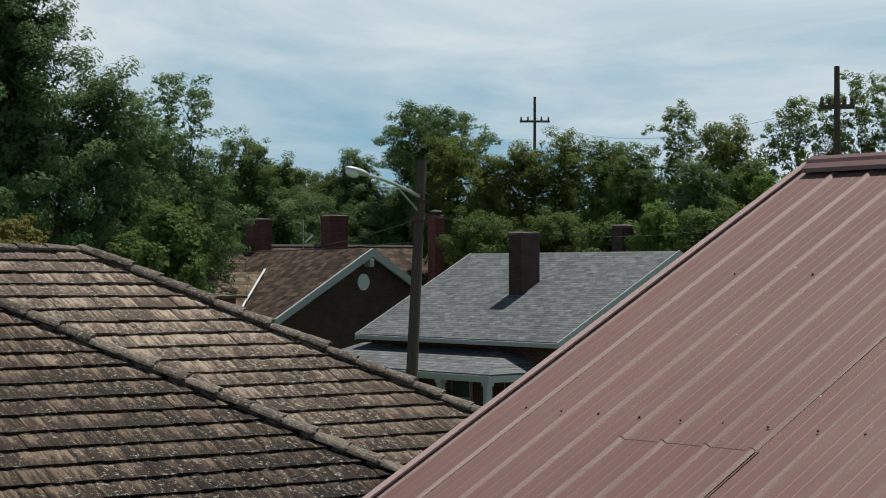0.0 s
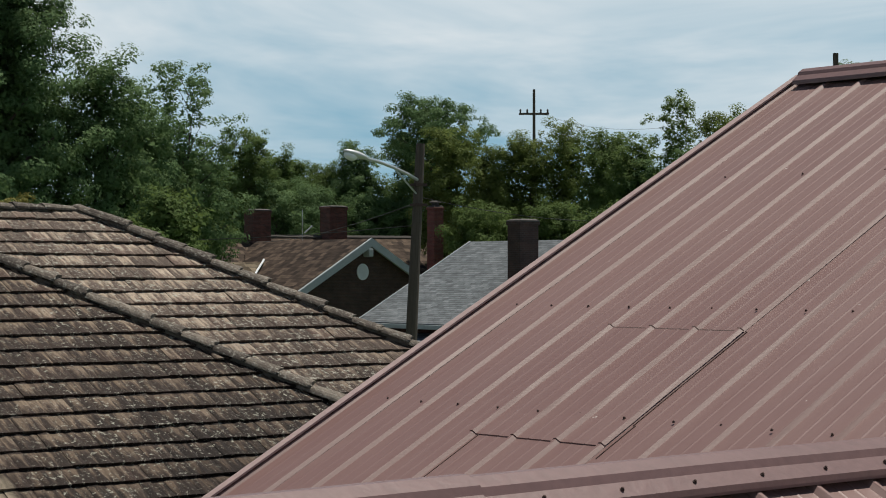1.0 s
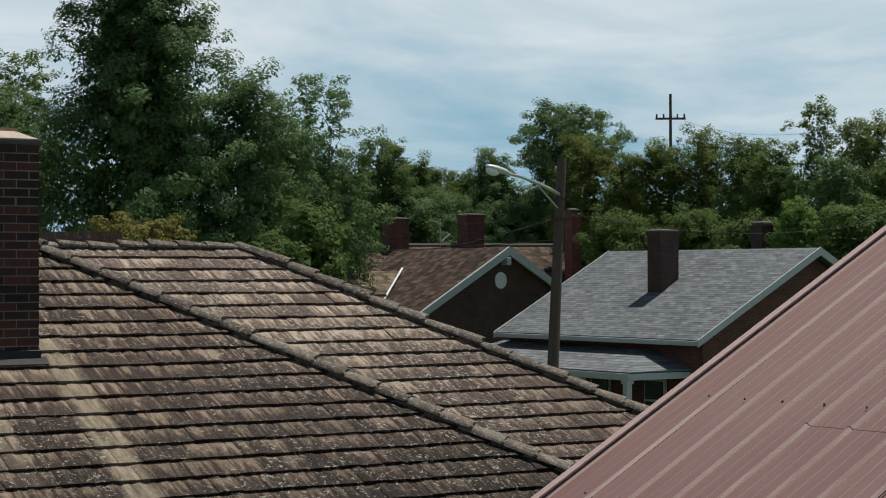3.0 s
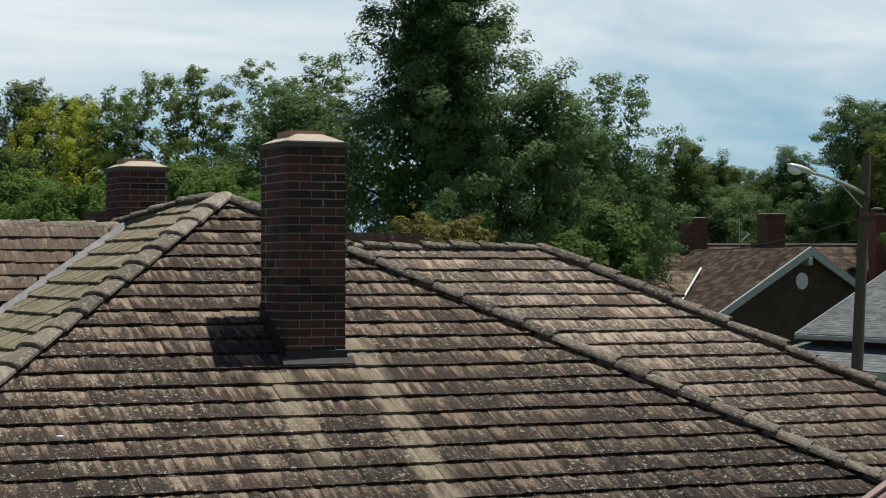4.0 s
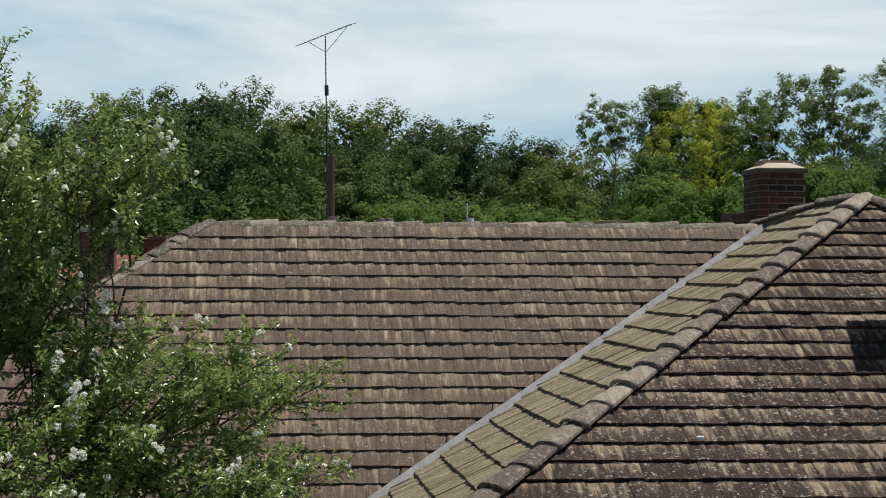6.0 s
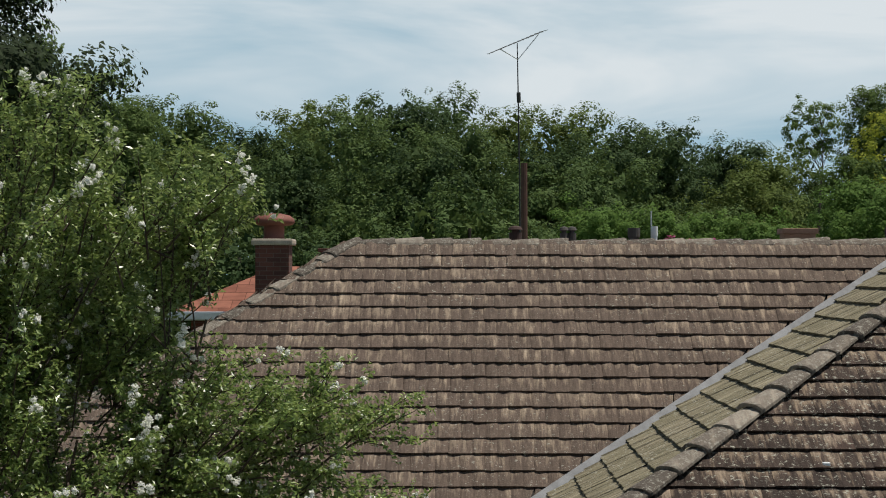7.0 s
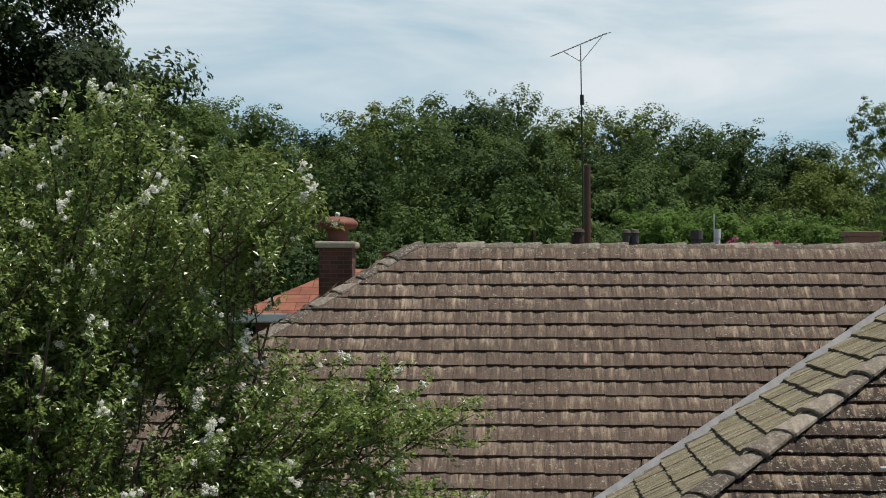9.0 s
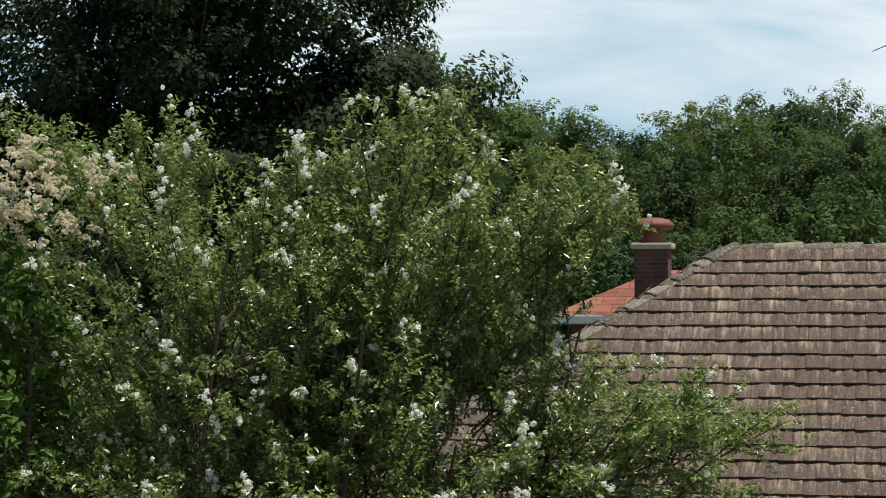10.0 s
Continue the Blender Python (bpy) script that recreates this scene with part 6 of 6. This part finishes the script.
def crape_myrtle():
    """Multi-stemmed flowering shrub: arching branchlets set with leafy shoots, white panicles at the outer tips."""
    rng = np.random.default_rng(33)
    ob = empty("crape_myrtle", (-2.2, 9.4, 0), label="tall crape myrtle with glossy green leaves and white flower panicles", category="flowering shrub")
    lobes = (((-2.95, 9.5, 5.65), (1.55, 1.0, 1.05), 300), ((-1.76, 9.45, 6.05), (0.70, 0.6, 0.78), 125), ((-1.00, 9.4, 6.30), (0.36, 0.35, 0.22), 19),
             ((-0.78, 9.35, 5.14), (0.55, 0.45, 0.40), 74), ((-0.22, 9.4, 5.20), (0.32, 0.22, 0.20), 14), ((-1.9, 9.1, 4.75), (1.1, 0.9, 0.60), 150),
             ((-3.3, 9.5, 6.5), (0.7, 0.6, 0.30), 34), ((-0.85, 9.45, 6.06), (0.26, 0.3, 0.14), 12), ((-0.55, 9.35, 4.7), (0.7, 0.5, 0.25), 46), ((-1.95, 9.4, 5.35), (0.55, 0.6, 0.45), 70))
    lobes += (((-1.22, 9.4, 5.62), (0.30, 0.3, 0.34), 30), ((-2.9, 9.1, 4.95), (1.2, 0.8, 0.65), 150), ((-2.2, 9.0, 5.5), (0.8, 0.5, 0.6), 70))
    root = np.array((-2.0, 9.5, 4.4))
    a, b, edge = [], [], []
    for centre, semi, n in lobes:
        v = unit_rows(rng.normal(size=(n, 3)))
        rr = rng.uniform(0.12, 1.0, n)[:, None] ** 0.5
        s = np.array(centre) + v * rr * np.array(semi)
        d = unit_rows(unit_rows(s - root) * 0.8 + v * 0.5 + np.array((0, 0, 0.30)) + rng.normal(size=(n, 3)) * 0.30)
        ln = rng.uniform(0.30, 0.62, n)[:, None]
        a.append(s - d * ln * 0.6)
        b.append(s + d * ln * 0.4)
        edge.append(rr[:, 0])
    a, b, edge = np.concatenate(a), np.concatenate(b), np.concatenate(edge)
    # shoots along each branchlet
    per = 11
    f = np.tile(np.linspace(0.15, 1.0, per), len(a))[:, None]
    A, B = np.repeat(a, per, 0), np.repeat(b, per, 0)
    D = unit_rows(B - A)
    side = unit_rows(np.cross(D, rng.normal(size=D.shape)))
    sd = unit_rows(D * 0.75 + side * 0.75 + np.array((0, 0, 0.25)))
    sl = rng.uniform(0.09, 0.21, len(A))[:, None] * (1.1 - 0.35 * f)
    s0 = A + (B - A) * f - np.array((0, 0, 0.05)) * f * f
    s1 = s0 + sd * sl
    # paired leaves along each shoot
    k = 16
    g = np.tile(np.linspace(0.1, 1.0, k), len(s0))[:, None]
    S0, S1, SD = np.repeat(s0, k, 0), np.repeat(s1, k, 0), np.repeat(sd, k, 0)
    out = unit_rows(np.cross(SD, rng.normal(size=SD.shape)))
    p = S0 + (S1 - S0) * g + out * 0.016
    facing = np.cross(out, SD) * np.sign(rng.normal(size=(len(p), 1))) * 0.35 + np.array((0, 0, 0.55)) + rng.normal(size=SD.shape) * 0.42 + SD * 0.25
    v = blades(p, facing, 0.035, 0.0175, rng, 0.16, along=out * 0.8 + SD * 0.55 + rng.normal(size=SD.shape) * 0.2)
    under(new("leaves", blade_mesh("leaves", v, MYRTLE)), ob, kind="stuff")
    # shoots and stems
    bm = bmesh.new()
    for j in range(len(a)):
        mid = a[j] * 0.5 + b[j] * 0.5 - (0, 0, 0.012)
        tube(bm, [a[j], mid, b[j] - (0, 0, 0.05)], [0.006, 0.004, 0.002], 4, False)
    for j in range(0, len(s0), 3):
        tube(bm, [s0[j], s1[j]], [0.002, 0.001], 3, False)
    twigs = bm
    for j in range(11):
        bm = bmesh.new()
        q = 2 * math.pi * j / 11
        foot = Vector((-2.3 + 0.22 * math.cos(q), 9.4 + 0.22 * math.sin(q), -0.2))
        top_ = Vector((-2.2 + rng.uniform(0.7, 1.5) * math.cos(q), 9.4 + 0.8 * math.sin(q), rng.uniform(4.7, 6.2)))
        mid = foot.lerp(top_, 0.5) + Vector((-0.2 * math.cos(q), -0.2 * math.sin(q), 0.3))
        kink = mid.lerp(top_, 0.5) + Vector(rng.normal(0, 0.12, 3))
        tube(bm, [foot, mid, kink, top_], [0.034, 0.024, 0.016, 0.006], 8)
        near = np.argsort(np.linalg.norm(a - np.array(top_), axis=1))[:60]
        for m in rng.choice(near, 9, replace=False):
            b0 = kink.lerp(top_, rng.uniform(0.0, 0.9))
            t = Vector(a[m])
            tube(twigs, [b0, b0.lerp(t, 0.5) + Vector((0, 0, 0.06)), t], [0.006, 0.004, 0.003], 5, False)
        part("stem", bm, BARK_TWIG, ob)
    part("twig_growth", twigs, BARK_TWIG, ob, kind="stuff")
    # panicles: loose cones of crinkled petals
    pick = np.where(edge > 0.80)[0]
    pick = pick[rng.permutation(len(pick))[:360]]
    petals = []
    for j in pick:
        d = unit_rows((b[j] - a[j])[None])[0]
        big = rng.random() ** 1.6
        for h in range(2 + int(big * 6)):
            at = b[j] - (0, 0, 0.05) + d * (0.02 + 0.022 * h) + rng.normal(0, 0.022, 3)
            size = rng.uniform(0.008, 0.017)
            n = int(22 + 900 * size)
            w = unit_rows(rng.normal(size=(n, 3)))
            petals.append(blades(at + w * size * rng.uniform(0.4, 1.3, (n, 1)), w + (0, 0, 0.5), 0.014, 0.011, rng, 0.4))
    for j in rng.choice(len(s1), 260, replace=False):
        w = unit_rows(rng.normal(size=(16, 3)))
        petals.append(blades(s1[j] + w * 0.009, w + (0, 0, 0.5), 0.011, 0.009, rng, 0.4))
    under(new("blossom", blade_mesh("blossom", np.concatenate(petals), PETAL)), ob, "white crinkled flower panicles", "stuff")


crape_myrtle()


def plume_shrub():
    """Fading cream-coloured flower heads at the left edge of the garden."""
    rng = np.random.default_rng(44)
    ob = empty("shrub", (-3.75, 8.7, 0), label="shrub with fading cream flower plumes among green leaves", category="shrub")
    n = 60
    v = rng.normal(size=(n, 3))
    v /= np.linalg.norm(v, axis=1, keepdims=True)
    c = np.array((-3.85, 8.7, 5.3)) + v * (0.45, 0.4, 0.85)
    p, face = puffs(c, np.full(n, 0.22), 9, 14, rng)
    under(new("leaves", blade_mesh("leaves", blades(p, face, 0.07, 0.035, rng), BRIGHT)), ob, kind="stuff")
    c = np.array((-3.42, 8.72, 6.34)) + rng.normal(size=(30, 3)) * (0.16, 0.12, 0.14)
    p, face = puffs(c, np.full(30, 0.075), 6, 15, rng)
    under(new("plume_growth", blade_mesh("plume_growth", blades(p, face, 0.03, 0.016, rng), PLUME)), ob, kind="stuff")
    for k in range(7):
        bm = bmesh.new()
        a = k * 0.9
        tube(bm, [(-3.75 + 0.1 * math.cos(a), 8.7 + 0.1 * math.sin(a), -0.2), (-3.75 + 0.35 * math.cos(a), 8.7 + 0.3 * math.sin(a), 6.1)], [0.035, 0.012], 6)
        part("stem", bm, BARK, ob)


plume_shrub()


def pink_tree():
    rng = np.random.default_rng(45)
    ob = empty("shrub", (5.6, 45.5, 0), label="pink flowering shrub just over the ridge", category="flowering shrub")
    c = np.array((5.9, 45.4, 6.68)) + rng.normal(size=(9, 3)) * (0.42, 0.2, 0.10)
    p, face = puffs(c, np.full(9, 0.12), 8, 14, rng)
    under(new("blossom", blade_mesh("blossom", blades(p, face, 0.045, 0.04, rng), PINK)), ob, kind="stuff")
    c = np.array([(5.9 + 0.5 * math.cos(2.3 * k), 45.6, 5.6 + 0.09 * k) for k in range(11)])
    p, face = puffs(c, np.full(11, 0.36), 9, 13, rng)
    under(new("leaves", blade_mesh("leaves", blades(p, face, 0.08, 0.055, rng), OAK)), ob, kind="stuff")
    bm = bmesh.new()
    tube(bm, [(5.7, 45.5, -0.2), (5.9, 45.5, 6.2)], [0.06, 0.02], 6)
    part("stem", bm, BARK, ob)

pink_tree()

# ------------------------------------------------------------ single tiles, bricks and screws
bpy.context.view_layer.update()
for mesh, matrix, owner in PIECES:
    piece = new(mesh.name.split(".")[0], mesh)
    piece.parent = owner
    piece.matrix_parent_inverse = owner.matrix_world.inverted()
    piece.matrix_basis = matrix
# the steel-roofed building stands a little askew to the tiled house
PIVOT = Vector((4.3, 4.6, 0.0))
metal_house.matrix_world = Matrix.Translation(PIVOT) @ Matrix.Rotation(radians(3.23), 4, "Z") @ Matrix.Translation(-PIVOT) @ metal_house.matrix_world
